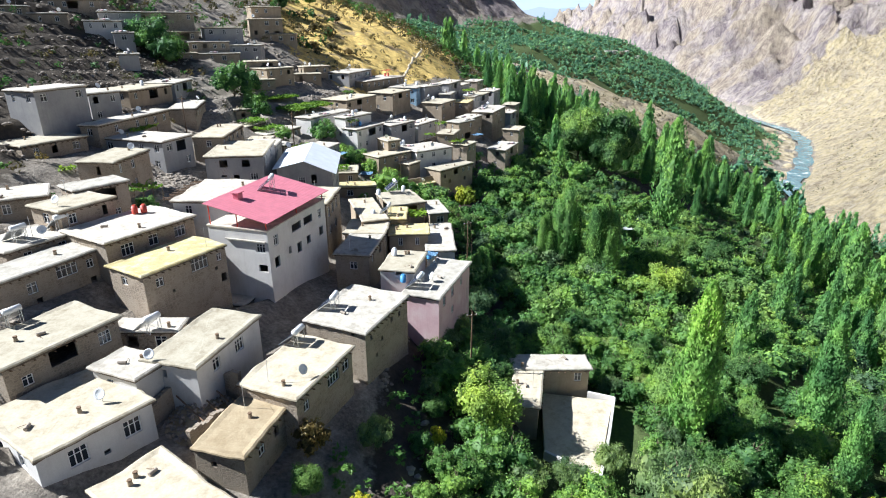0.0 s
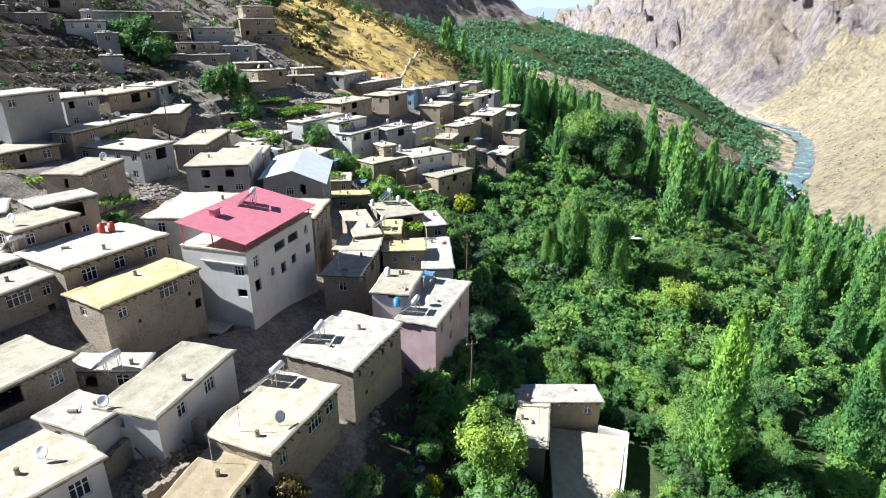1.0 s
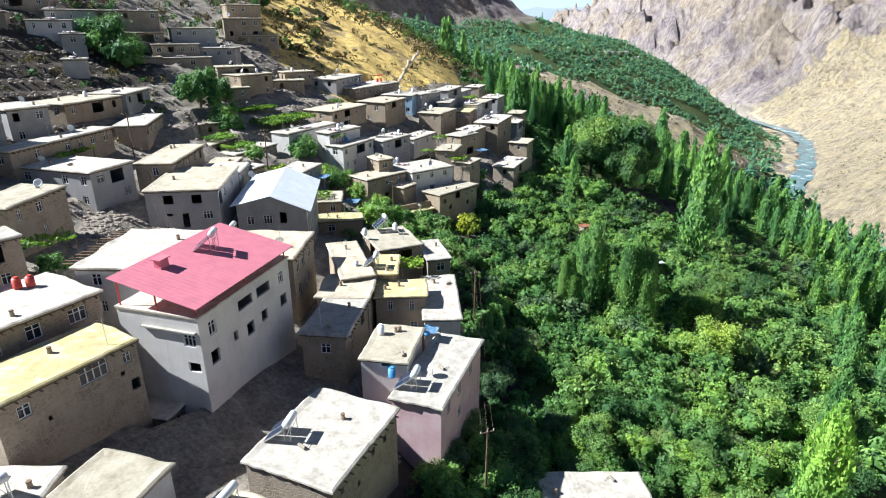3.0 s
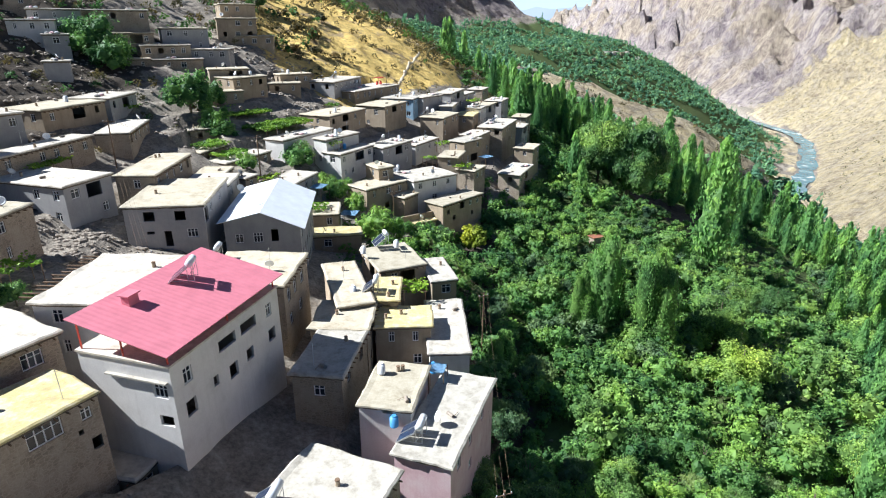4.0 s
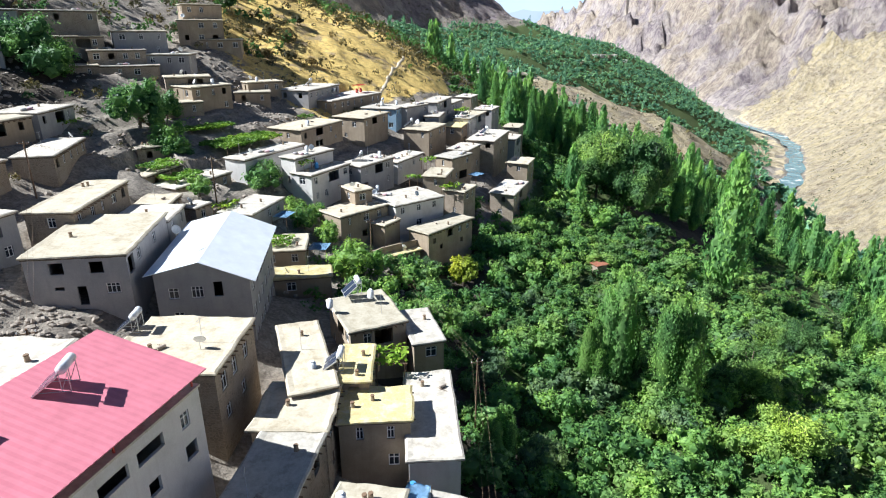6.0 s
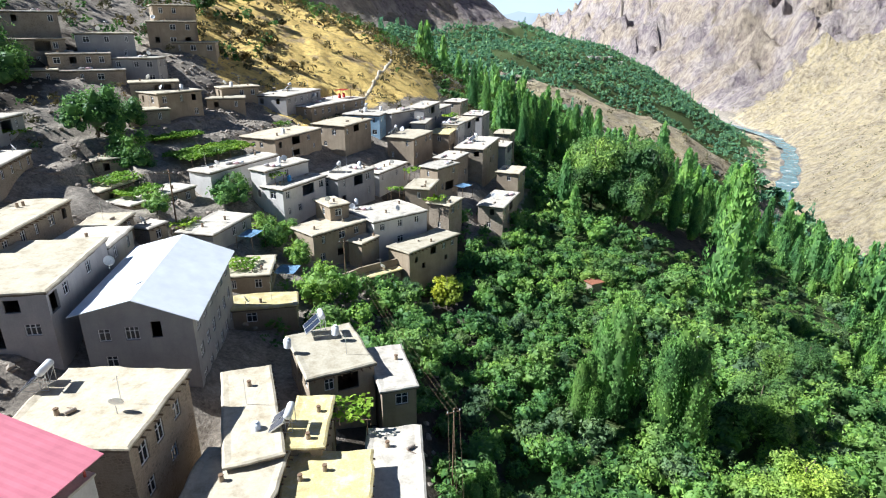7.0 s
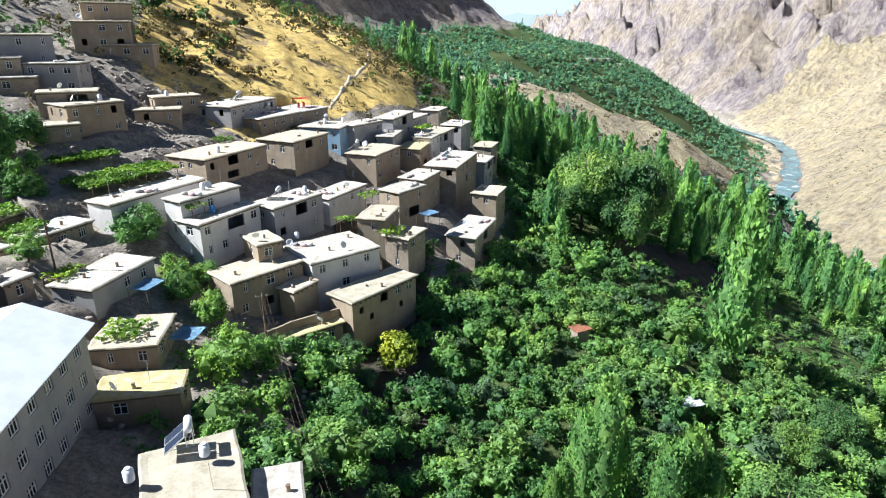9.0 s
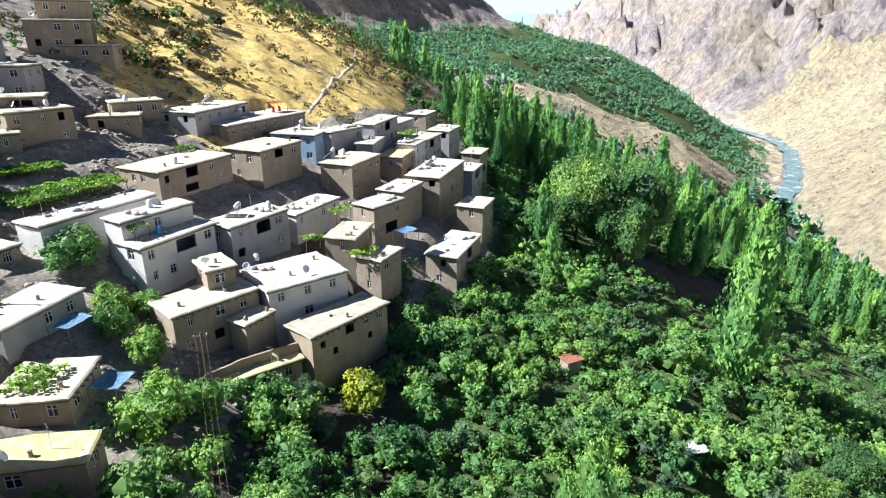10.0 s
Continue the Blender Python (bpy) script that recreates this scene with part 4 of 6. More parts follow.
def build_ground():
    gxx, gyy = np.meshgrid(XS, YS)
    x, y = gxx.ravel(), gyy.ravel()
    z = ground_z(x, y)
    z0, d = land(x, y)
    nx = len(XS)
    idx = np.arange(len(x)).reshape(len(YS), nx)
    quads = np.stack([idx[:-1, :-1], idx[:-1, 1:], idx[1:, 1:], idx[1:, :-1]], -1).reshape(-1, 4)
    me = bpy.data.meshes.new("ground")
    me.from_pydata(np.stack([x, y, z], 1).tolist(), [], quads.tolist())
    me.shade_smooth()
    me.materials.append(M_GROUND)
    cover = np.zeros((len(x), 4), np.float32)
    edge_x = np.interp(y, [0, 60, 100, 108, 128, 140, 150, 200, 240, 330], [-1, 2, 4, -10, -10, 6, 12, 26, 24, 16])
    ridge = smooth(176, 196, y + 0.35 * (x + 30)) * smooth(-4, -14, x - np.interp(y, [190, 215, 250, 300], [-12, -2, 16, 14])) * (y < 345)
    cover[:, 0] = ridge * smooth(-62, -46, x + 0.25 * (y - 200)) * 0.9
    cover[:, 1] = np.where(d < 0, smooth(0, 8, x - edge_x) * (y < 420) + smooth(380, 460, y) * smooth(-640, -560, d), 0) * 0.95 * smooth(-40, -70, d)
    spur = bare(x, y)
    cover[:, 1] *= 1 - np.clip(spur * 2.2, 0, 1)
    cover[:, 2] = np.where(d < 0, smooth(-600, -700, d) * smooth(330, 420, y) * 0.8, np.maximum(smooth(300, 420, d), smooth(1550, 1800, y) * smooth(20, 60, d)) * 0.95)
    cover[:, 3] = 1
    far = np.zeros((len(x), 4), np.float32)
    ragged = np.array([noise.fractal(Vector((a * 0.02, b * 0.02, 2.0)), 0.8, 2.0, 4) for a, b in zip(x, y)])
    far[:, 0] = np.where(d > 0, smooth(6, 18, d) * smooth(430, 330, d) * smooth(1850, 1600, y), np.maximum(np.clip(spur * 1.6 - 0.2, 0, 1) * 0.9, smooth(-110, -70, d) * (y > 420) * np.clip(0.62 + 0.8 * ragged, 0, 1)))
    far[:, 1] = smooth(24, 15, np.abs(d)) * 0.7
    # painted shade: the steep uphill bank and the drop at the village edge
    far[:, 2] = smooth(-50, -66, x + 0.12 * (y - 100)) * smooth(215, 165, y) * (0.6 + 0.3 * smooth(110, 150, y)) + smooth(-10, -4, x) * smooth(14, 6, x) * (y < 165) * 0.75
    # the walnuts' shadow over the glade, painted into the same mask
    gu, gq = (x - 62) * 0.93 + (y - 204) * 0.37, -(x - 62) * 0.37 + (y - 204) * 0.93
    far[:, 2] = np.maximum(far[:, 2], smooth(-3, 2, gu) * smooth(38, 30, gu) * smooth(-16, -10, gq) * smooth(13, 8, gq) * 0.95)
    far[:, 3] = 1
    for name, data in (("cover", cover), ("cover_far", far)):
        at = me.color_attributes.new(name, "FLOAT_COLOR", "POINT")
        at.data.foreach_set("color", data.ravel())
    return tagged(new("ground", me), "steep earth slope with dry grass and orchard soil", "ground", kind="structure")


build_ground()


def build_footpath():
    """A trodden pale path that winds up the dry hill, draped on the ground."""
    pts = []
    for (ax, ay), (bx, by) in zip(FOOTPATH[:-1], FOOTPATH[1:]):
        n = max(2, int(math.hypot(bx - ax, by - ay) / 1.0))
        pts += [(ax + (bx - ax) * i / n, ay + (by - ay) * i / n) for i in range(n)]
    pts = [tuple(np.mean(pts[max(0, i - 3):i + 4], axis=0)) for i in range(len(pts))]
    rows = []
    for i in range(1, len(pts) - 1):
        t = (Vector(pts[i + 1]) - Vector(pts[i - 1])).normalized()
        w = 0.55 + 0.3 * noise.noise(Vector((i * 0.3, 1.0, 0)))
        rows += [(pts[i][0] - t.y * w * k, pts[i][1] + t.x * w * k) for k in (-1.0, -0.5, 0.0, 0.5, 1.0)]
    zs = ground_z([p[0] for p in rows], [p[1] for p in rows])
    vs = [(x, y, z + (0.14 if i % 5 in (1, 2, 3) else -0.15)) for i, ((x, y), z) in enumerate(zip(rows, zs))]
    fs = [(r * 5 + k, r * 5 + k + 1, r * 5 + k + 6, r * 5 + k + 5) for r in range(len(rows) // 5 - 1) for k in range(4)]
    ob = part("footpath", (vs, fs), rough_mat("trodden_earth", (0.5, 0.41, 0.28), (0.66, 0.56, 0.4), (0.78, 0.68, 0.5), grain=1.5, tint=0.0), smooth_faces=True)
    tagged(ob, "pale trodden footpath winding up the dry hill", "path", kind="structure")


build_footpath()


def build_river():
    pts = []
    for (ax, ay), (bx, by) in zip(VALLEY[1:9], VALLEY[2:10]):
        for i in range(12):
            pts.append((ax + (bx - ax) * i / 12, ay + (by - ay) * i / 12))
    bm = bmesh.new()
    prev = None
    for i in range(1, len(pts) - 1):
        t = (Vector(pts[i + 1]) - Vector(pts[i - 1])).normalized()
        w = 15 + 4 * math.sin(i * 0.7)
        a, b = Vector(pts[i]) + Vector((-t.y, t.x)) * w, Vector(pts[i]) - Vector((-t.y, t.x)) * w
        a, b = a + Vector((0, 2.5 * math.sin(i * 1.9))), b + Vector((0, 2.5 * math.sin(i * 2.3 + 1)))
        row = (bm.verts.new((*a, -191.5)), bm.verts.new((*b, -191.5)))
        if prev:
            bm.faces.new((prev[0], prev[1], row[1], row[0]))
        prev = row
    m, nt, b = mat_base("river_water")
    n = noise_out(nt, coords(nt, space="World"), 0.05, 8.0, 0.7)
    nt.links.new(ramp(nt, n, [(0.42, (0.06, 0.15, 0.19)), (0.56, (0.12, 0.25, 0.29)), (0.66, (0.7, 0.74, 0.74))]), b.inputs["Base Color"])
    b.inputs["Roughness"].default_value = 0.25
    bump(nt, b, n, 0.4, 1.0)
    ob = part("river", bm, m)
    tagged(ob, "blue-green river with white rapids in the valley", "river", kind="structure")


build_river()



def backdrop():
    """Added glowing sheets far up the valley: a hazy-coloured ridge, a bright horizon."""
    for name, y, zs, col, label in (("backdrop_ridge", 4940, lambda x: 150 + 90 * noise.noise(Vector((x * 0.0011, 2.2, 0))) + 30 * noise.noise(Vector((x * 0.006, 5, 0))), (0.6, 0.71, 0.86), "glowing backdrop ridge with blue haze put into its colour"),
                                    ("backdrop_sky", 4970, lambda x: 2600, (0.72, 0.85, 1.0), "added glowing sheet as pale horizon sky above the valley")):
        bm = bmesh.new()
        rows = []
        for i in range(61):
            x = -300 + i * 75
            rows.append((bm.verts.new((x, y, -150)), bm.verts.new((x, y, zs(x)))))
        for p, q in zip(rows[:-1], rows[1:]):
            bm.faces.new((p[0], q[0], q[1], p[1]))
        m, nt, b = mat_base(name)
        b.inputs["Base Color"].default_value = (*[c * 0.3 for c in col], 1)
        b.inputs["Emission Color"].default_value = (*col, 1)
        # emission stands in for haze on the ridge and for the horizon's brightness
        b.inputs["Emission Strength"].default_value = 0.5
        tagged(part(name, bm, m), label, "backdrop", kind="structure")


backdrop()

# ---- houses ----
for i, (key, v) in enumerate(HOUSES.items()):
    house(*v, windows=OPENINGS.get(key), seed=i + 11)


for i, (x, y, l, w, ang, wall) in enumerate(((32, 540, 13, 8, 70, "white"), (24, 552, 12, 8, 75, "mud"), (40, 528, 11, 8, 65, "white"), (34, 560, 13, 8, 70, "stone"), (370, 1344, 20, 10, 40, "white"), (412, 1400, 24, 12, 60, "white"),
                                                 (392, 1366, 16, 10, 40, "mud"), (440, 1400, 18, 10, 70, "white"), (350, 1320, 16, 9, 50, "white"), (300, 1230, 14, 9, 50, "mud"))):
    house(x, y, gz(x, y) + 4.5, l, w, ang, wall, "white", seed=i + 300)


def red_roof_house():
    x, y, z, l, w, ang = PINK
    base = 26.5
    ob = empty("house", pose(x, y, base, 0, 0, ang))
    hl, hw, top = l / 2, w / 2, 37.7 - base
    bm, made = bmesh.new(), []
    south = [(1.0, 1.1, 3.6, 1.3, 0), (4.2, 0.6, 3.4, 0.9, 0), (6.2, 1.1, 3.6, 1.3, 0), (8.6, 1.0, 3.5, 1.1, 0), (12.0, 1.1, 3.4, 1.2, 0),
             (1.2, 0.9, 0.9, 1.3, 2), (5.3, 2.2, 0.9, 1.0, 0), (8.2, 2.2, 0.9, 1.0, 0), (12.0, 0.8, 0.9, 1.2, 2)]
    west = [(6.3, 1.2, 1.6, 1.1, 3), (6.4, 1.2, 4.2, 0.9, 0)]
    for (p0, u, n, spec) in (((-hl, -hw, 0), (1, 0, 0), l, south), ((hl, -hw, 0), (0, 1, 0), w, []), ((hl, hw, 0), (-1, 0, 0), l, []), ((-hl, hw, 0), (0, -1, 0), w, west)):
        holes = [((a, a + ww, top - d - h, top - d), p) for a, ww, d, h, p in spec]
        facade(bm, p0, u, n, 0.0, top, [h for h, _ in holes])
        made += [(p0, u, h, p) for h, p in holes]
    part("wall", bm, M_WHITE, ob)
    for p0, u, h, p in made:
        if p:
            window(ob, p0, u, h, p)
    bm = bmesh.new()
    box(bm, -hl - 0.1, -hw - 0.1, top, hl + 0.1, hw + 0.1, top + 0.16)
    part("floor_slab", bm, M_ROOFW, ob)
    for a, b in ((-hl + 0.2, -hw + 0.2), (-hl + 0.2, hw - 0.3), (-hl + 0.2, 0), (hl - 0.3, -hw + 0.2), (0, -hw + 0.2), (hl - 0.3, hw - 0.3)):
        bm = bmesh.new()
        box(bm, a - 0.05, b - 0.05, top + 0.1, a + 0.05, b + 0.05, top + 1.25 + 0.2 * (b + hw))
        part("roof_post", bm, M_RED, ob, "red-painted steel roof post")
    # sheet roof, rising towards the hill, with standing ribs
    bm = bmesh.new()
    ex, ey, eyh = hl + 0.5, hw + 0.5, hw - 0.1

    def zz(b):
        return top + 1.2 + 0.2 * (b + ey)

    n = 30
    rows = []
    for i in range(n * 2 + 1):
        a = -ex + 2 * ex * i / (n * 2)
        lift = 0.022 if i % 2 else 0.0
        rows.append([bm.verts.new((a, -ey, zz(-ey) + lift)), bm.verts.new((a, eyh, zz(eyh) + lift)), bm.verts.new((a, eyh, zz(eyh) - 0.06)), bm.verts.new((a, -ey, zz(-ey) - 0.06))])
    for p, q in zip(rows[:-1], rows[1:]):
        for k in range(4):
            bm.faces.new((p[k], q[k], q[(k + 1) % 4], p[(k + 1) % 4]))
    bm.faces.new(rows[0])
    bm.faces.new(rows[-1][::-1])
    part("roof", bm, M_PINKROOF, ob, "pinkish-red ribbed sheet-metal roof")
    bm = bmesh.new()
    box(bm, -3.9, 1.6, zz(2.0) - 0.3, -2.9, 2.3, zz(2.0) + 0.75)
    box(bm, -4.05, 1.45, zz(2.0) + 0.75, -2.75, 2.45, zz(2.0) + 0.85)
    part("roof_hatch", bm, M_PINKROOF, ob, "boxed red roof hatch")
    bm = bmesh.new()
    box(bm, -hl - 0.28, -hw + 0.3, top - 1.35, -hl, hw - 2.4, top - 1.22)
    part("ledge", bm, M_ROOFW, ob, "thin concrete ledge over the windows")
    tagged(ob, "white three-storey house with a pinkish-red sheet roof", "house", "village houses")


def sheet_roof_house():
    x, y, z, l, w, ang = SHEET
    base = 25.5
    ob = empty("house", pose(x, y, base, 0, 0, ang))
    hl, hw, top = l / 2, w / 2, z - base - 0.4
    bm, made = bmesh.new(), []
    south = [(1.0 + 2.5 * i, 1.2, 0.9 + 2.8 * k, 1.3, 3) for i in range(6) for k in range(3)]
    west = [(1.2, 1.0, 0.9, 1.2, 2), (3.4, 1.2, 0.8, 1.3, 3), (5.6, 0.9, 0.4, 1.6, 0), (1.4, 1.0, 3.6, 1.2, 2)]
    for (p0, u, n, spec) in (((-hl, -hw, 0), (1, 0, 0), l, south), ((hl, -hw, 0), (0, 1, 0), w, []), ((hl, hw, 0), (-1, 0, 0), l, []), ((-hl, hw, 0), (0, -1, 0), w, west)):
        holes = [((a, a + ww, top - d - h, top - d), p) for a, ww, d, h, p in spec]
        facade(bm, p0, u, n, 0.0, top, [h for h, _ in holes])
        made += [(p0, u, h, p) for h, p in holes]
    ridge = 2.0
    lift = ridge * 0.45
    for e in (-hl, hl):
        f = [bm.verts.new(p) for p in ((e, -hw, top), (e, 0, top + ridge), (e, hw, top + lift), (e, hw, top))]
        bm.faces.new(f if e < 0 else f[::-1])
    bm.faces.new([bm.verts.new(p) for p in ((hl, hw, top), (-hl, hw, top), (-hl, hw, top + lift), (hl, hw, top + lift))])
    part("wall", bm, M_GREY, ob)
    for p0, u, h, p in made:
        if p:
            window(ob, p0, u, h, p)
    bm = bmesh.new()
    ex, ey = hl + 0.7, hw + 0.7
    k = ridge / hw
    prof = [(-ey, top + ridge - ey * k + 0.06), (0, top + ridge + 0.06), (ey, top + ridge - ey * k * 0.55 + 0.06)]
    up = [[bm.verts.new((e, b, h)) for b, h in prof] for e in (-ex, ex)]
    dn = [[bm.verts.new((e, b, h - 0.07)) for b, h in prof] for e in (-ex, ex)]
    for i in range(2):
        bm.faces.new((up[0][i], up[1][i], up[1][i + 1], up[0][i + 1]))
        bm.faces.new((dn[0][i + 1], dn[1][i + 1], dn[1][i], dn[0][i]))
        for s in (0, 1):
            bm.faces.new((up[s][i], up[s][i + 1], dn[s][i + 1], dn[s][i]) if s == 0 else (dn[s][i], dn[s][i + 1], up[s][i + 1], up[s][i]))
    for i in (0, 2):
        bm.faces.new((up[0][i], dn[0][i], dn[1][i], up[1][i]))
    part("roof", bm, M_SHEET, ob, "pale blue-white gabled sheet-metal roof")
    tagged(ob, "grey three-storey house with a white gabled metal roof", "house", "village houses")


red_roof_house()
sheet_roof_house()

# ---- trees ----
def sprays(p, d, size, rng, noisy=0.55, up=0.0):
    """Leaf sprays at the places p, facing outwards along d."""
    n = len(p)
    nrm = d + rng.normal(scale=noisy, size=(n, 3))
    nrm[:, 2] += 0.2
    nrm /= np.linalg.norm(nrm, axis=1)[:, None]
    a = np.cross(nrm, rng.normal(size=(n, 3)))
    a /= np.linalg.norm(a, axis=1)[:, None]
    if up:
        a = a * 0.45 + np.array([0, 0, up])
        a /= np.linalg.norm(a, axis=1)[:, None]
    b = np.cross(nrm, a)
    b /= np.linalg.norm(b, axis=1)[:, None] + 1e-6
    s = size * (0.6 + 0.8 * rng.rand(n))[:, None]
    return np.stack([p - a * s - b * s * 0.3, p + a * s - b * s * 0.2 + nrm * s * 0.2, p + b * s * 0.75 + a * s * 0.1], 1).reshape(-1, 3)


def leaves(centres, radii, n, size, rng, squash=1.0, shell=0.8, up=0.0):
    """Sprays on the skin of several lobes, gathered in tufts."""
    centres, radii = np.asarray(centres, float), np.asarray(radii, float)
    tufts = max(10, n // 5)
    pick = rng.choice(len(centres), tufts, p=radii ** 2 / (radii ** 2).sum())
    d = rng.normal(size=(tufts, 3))
    d /= np.linalg.norm(d, axis=1)[:, None]
    d[:, 2] = np.where(d[:, 2] < -0.5, -d[:, 2], d[:, 2])
    r = radii[pick] * (shell + (1.15 - shell) * rng.rand(tufts))
    tip = centres[pick] + d * r[:, None] * np.array([1, 1, squash])
    of = rng.randint(tufts, size=n)
    p = tip[of] + rng.normal(size=(n, 3)) * (radii[pick[of]] * 0.14)[:, None]
    return sprays(p, d[of], size, rng, 0.55, up)


def ball(level):
    bm = bmesh.new()
    bmesh.ops.create_icosphere(bm, subdivisions=level, radius=1.0)
    bm.verts.ensure_lookup_table()
    v, f = np.array([q.co[:] for q in bm.verts]), [[q.index for q in g.verts] for g in bm.faces]
    bm.free()
    return v, f


BALL_V, BALL_F = ball(1)
FINE_V, FINE_F = ball(2)


def hearts(centres, radii, k, rng, fine=True, step=1):
    """The dense inner foliage of each lobe, lumpy and closed."""
    v, f = (FINE_V, FINE_F) if fine else (BALL_V, BALL_F)
    return [(v * r * k * (0.66 + 0.5 * rng.rand(len(v), 1)) + np.asarray(c), f) for c, r in list(zip(centres, radii))[::step]]


def width_at(f):
    return np.where(f < 0.22, 0.5 + 0.5 * f / 0.22, np.clip(1 - (f - 0.22) / 0.78, 0, 1) ** 0.52)


def spindle(h, r, n, size, rng, at=(0.0, 0.0), fine=True, taper=1.0):
    """A slender upright crown with vertical folds: its sprays and its dense heart."""
    ph, folds = rng.rand() * 6.28, 5

    def fold(th, f):
        return 1 + 0.2 * np.sin(folds * th + ph + 2.2 * np.sin(f * 8 + ph)) + 0.1 * np.sin(23 * f + 2 * th)

    f, th = rng.rand(n) ** 1.15, rng.rand(n) * 6.2832
    rr = r * width_at(f) ** taper * fold(th, f) * (0.8 + 0.3 * rng.rand(n))
    p = np.stack([at[0] + rr * np.cos(th), at[1] + rr * np.sin(th), h * (0.06 + 0.95 * f)], 1)
    d = np.stack([np.cos(th), np.sin(th), np.full(n, 0.3)], 1)
    rows, cols = (12, 10) if fine else (6, 6)
    fr, tr = np.meshgrid(np.linspace(0, 0.97, rows), np.arange(cols) * 6.2832 / cols, indexing="ij")
    cr = 0.74 * r * width_at(fr) ** taper * fold(tr, fr) * (0.9 + 0.2 * rng.rand(rows, cols))
    core = np.stack([at[0] + cr * np.cos(tr), at[1] + cr * np.sin(tr), h * (0.06 + 0.95 * fr)], -1).reshape(-1, 3)
    faces = [[i * cols + j, i * cols + (j + 1) % cols, (i + 1) * cols + (j + 1) % cols, (i + 1) * cols + j] for i in range(rows - 1) for j in range(cols)]
    return sprays(p, d, size, rng, 0.5, 1.0), (core, faces)


def quads_mesh(name, verts, material, cores=(), k=3):
    """Leaf sprays over the inner foliage given in cores, which takes the shade-darkened colour."""
    me = bpy.data.meshes.new(name)
    n = len(verts) // k
    faces = np.arange(n * k).reshape(n, k).tolist()
    vs, at = [verts], len(verts)
    for v, f in cores:
        vs.append(v)
        faces += [[i + at for i in q] for q in f]
        at += len(v)
    me.from_pydata(np.concatenate(vs).tolist(), [], faces)
    me.materials.append(material)
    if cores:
        me.materials.append(INNER_SHADE[material.name])
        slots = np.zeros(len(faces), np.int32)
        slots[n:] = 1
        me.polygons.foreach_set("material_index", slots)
        me.polygons.foreach_set("use_smooth", slots.astype(bool) & (len(cores) < 8))
    return me


def lobes_round(h, r, rng, count=9):
    c, rad = [(0, 0, h - r * 0.95)], [r * 0.66]
    for i in range(count):
        a, e = i * 2.4 + rng.rand(), rng.uniform(-0.7, 1.0)
        k = r * rng.uniform(0.5, 0.8)
        c.append((math.cos(a) * math.cos(e) * k, math.sin(a) * math.cos(e) * k, h - r * 1.0 + math.sin(e) * k * 0.9))
        rad.append(r * rng.uniform(0.2, 0.38))
    return c, rad


def trunk_mesh(h, r, rng, limbs=5, spread=0.5):
    bm = bmesh.new()
    tube(bm, (0, 0, -0.6), (0.04, 0.02, h * 0.45), r, r * 0.7, 7)
    tube(bm, (0.04, 0.02, h * 0.45), (0.1, -0.05, h * 0.86), r * 0.7, r * 0.25, 6)
    for i in range(limbs):
        a = i * 2.4 + rng.rand()
        z0 = h * rng.uniform(0.3, 0.6)
        tube(bm, (0.04, 0.02, z0), (math.cos(a) * h * spread * 0.5, math.sin(a) * h * spread * 0.5, z0 + h * 0.25), r * 0.4, r * 0.12, 5)
    me = bpy.data.meshes.new("trunk")
    bm.to_mesh(me)
    bm.free()
    me.materials.append(M_BARK)
    return me


def tree_kind(kind, k, material, h, r, n, size):
    rng = np.random.RandomState(100 + 17 * k)
    if kind == "poplar":
        crown, core = spindle(h, r, n, size, rng)
        cores = [core]
        tr = trunk_mesh(h, h * 0.012 + 0.05, rng, 6, 0.12)
    elif kind == "plume":
        made = []
        for j in range(6):
            a, q = j * 2.4 + rng.rand(), 0.0 if j == 0 else r * rng.uniform(0.4, 0.65)
            made.append(spindle(h * (1.0 if j == 0 else rng.uniform(0.62, 0.93)), r * rng.uniform(0.5, 0.62), n // 6, size, rng, (math.cos(a) * q, math.sin(a) * q), taper=0.5))
        crown, cores = np.concatenate([m[0] for m in made]), [m[1] for m in made]
        tr = trunk_mesh(h, h * 0.012 + 0.05, rng, 6, 0.12)
    else:
        c, rad = lobes_round(h, r, rng, 20)
        crown = leaves(c, rad, n, size, rng, 0.95, 0.8, -1.0 if material is M_LEAF3 else 0.0)
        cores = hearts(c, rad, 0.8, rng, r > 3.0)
        tr = trunk_mesh(h, h * 0.022 + 0.04, rng)
    return tr, quads_mesh("crown", crown, material, cores), (h, r)


KINDS = {
    "orchard": [tree_kind("round", k, M_LEAF, 4.3, 2.6, 2300, 0.125) for k in range(5)],
    "walnut": [tree_kind("round", 20 + k, M_LEAF2, 9.0, 4.8, 7000, 0.165) for k in range(3)],
    "willow": [tree_kind("round", 30 + k, M_LEAF3, 6.8, 3.5, 4600, 0.14) for k in range(3)],
    "poplar": [tree_kind("poplar", 40 + k, M_POPLAR, 15.0, 1.8, 4600, 0.19) for k in range(4)],
    "aspen": [tree_kind("plume", 70 + k, M_ASPEN, 14.0, 2.9, 9000, 0.15) for k in range(2)],
    "yellow": [tree_kind("round", 50 + k, M_YELLOW, 3.4, 1.7, 1500, 0.15) for k in range(2)],
    "dry": [tree_kind("round", 60 + k, M_DRY, 3.0, 1.7, 1100, 0.14) for k in range(2)],
}
LABELS = {"orchard": "dark green fruit tree in the terraced orchard", "walnut": "large broad walnut tree with yellow-green crown", "willow": "grey-green willow with a dense drooping crown",
          "poplar": "tall slender green poplar in the orchard", "aspen": "tall bushy light green poplar with many stems", "yellow": "small bright yellow autumn tree", "dry": "olive-brown dry shrub on the slope"}
COUNT = [0]


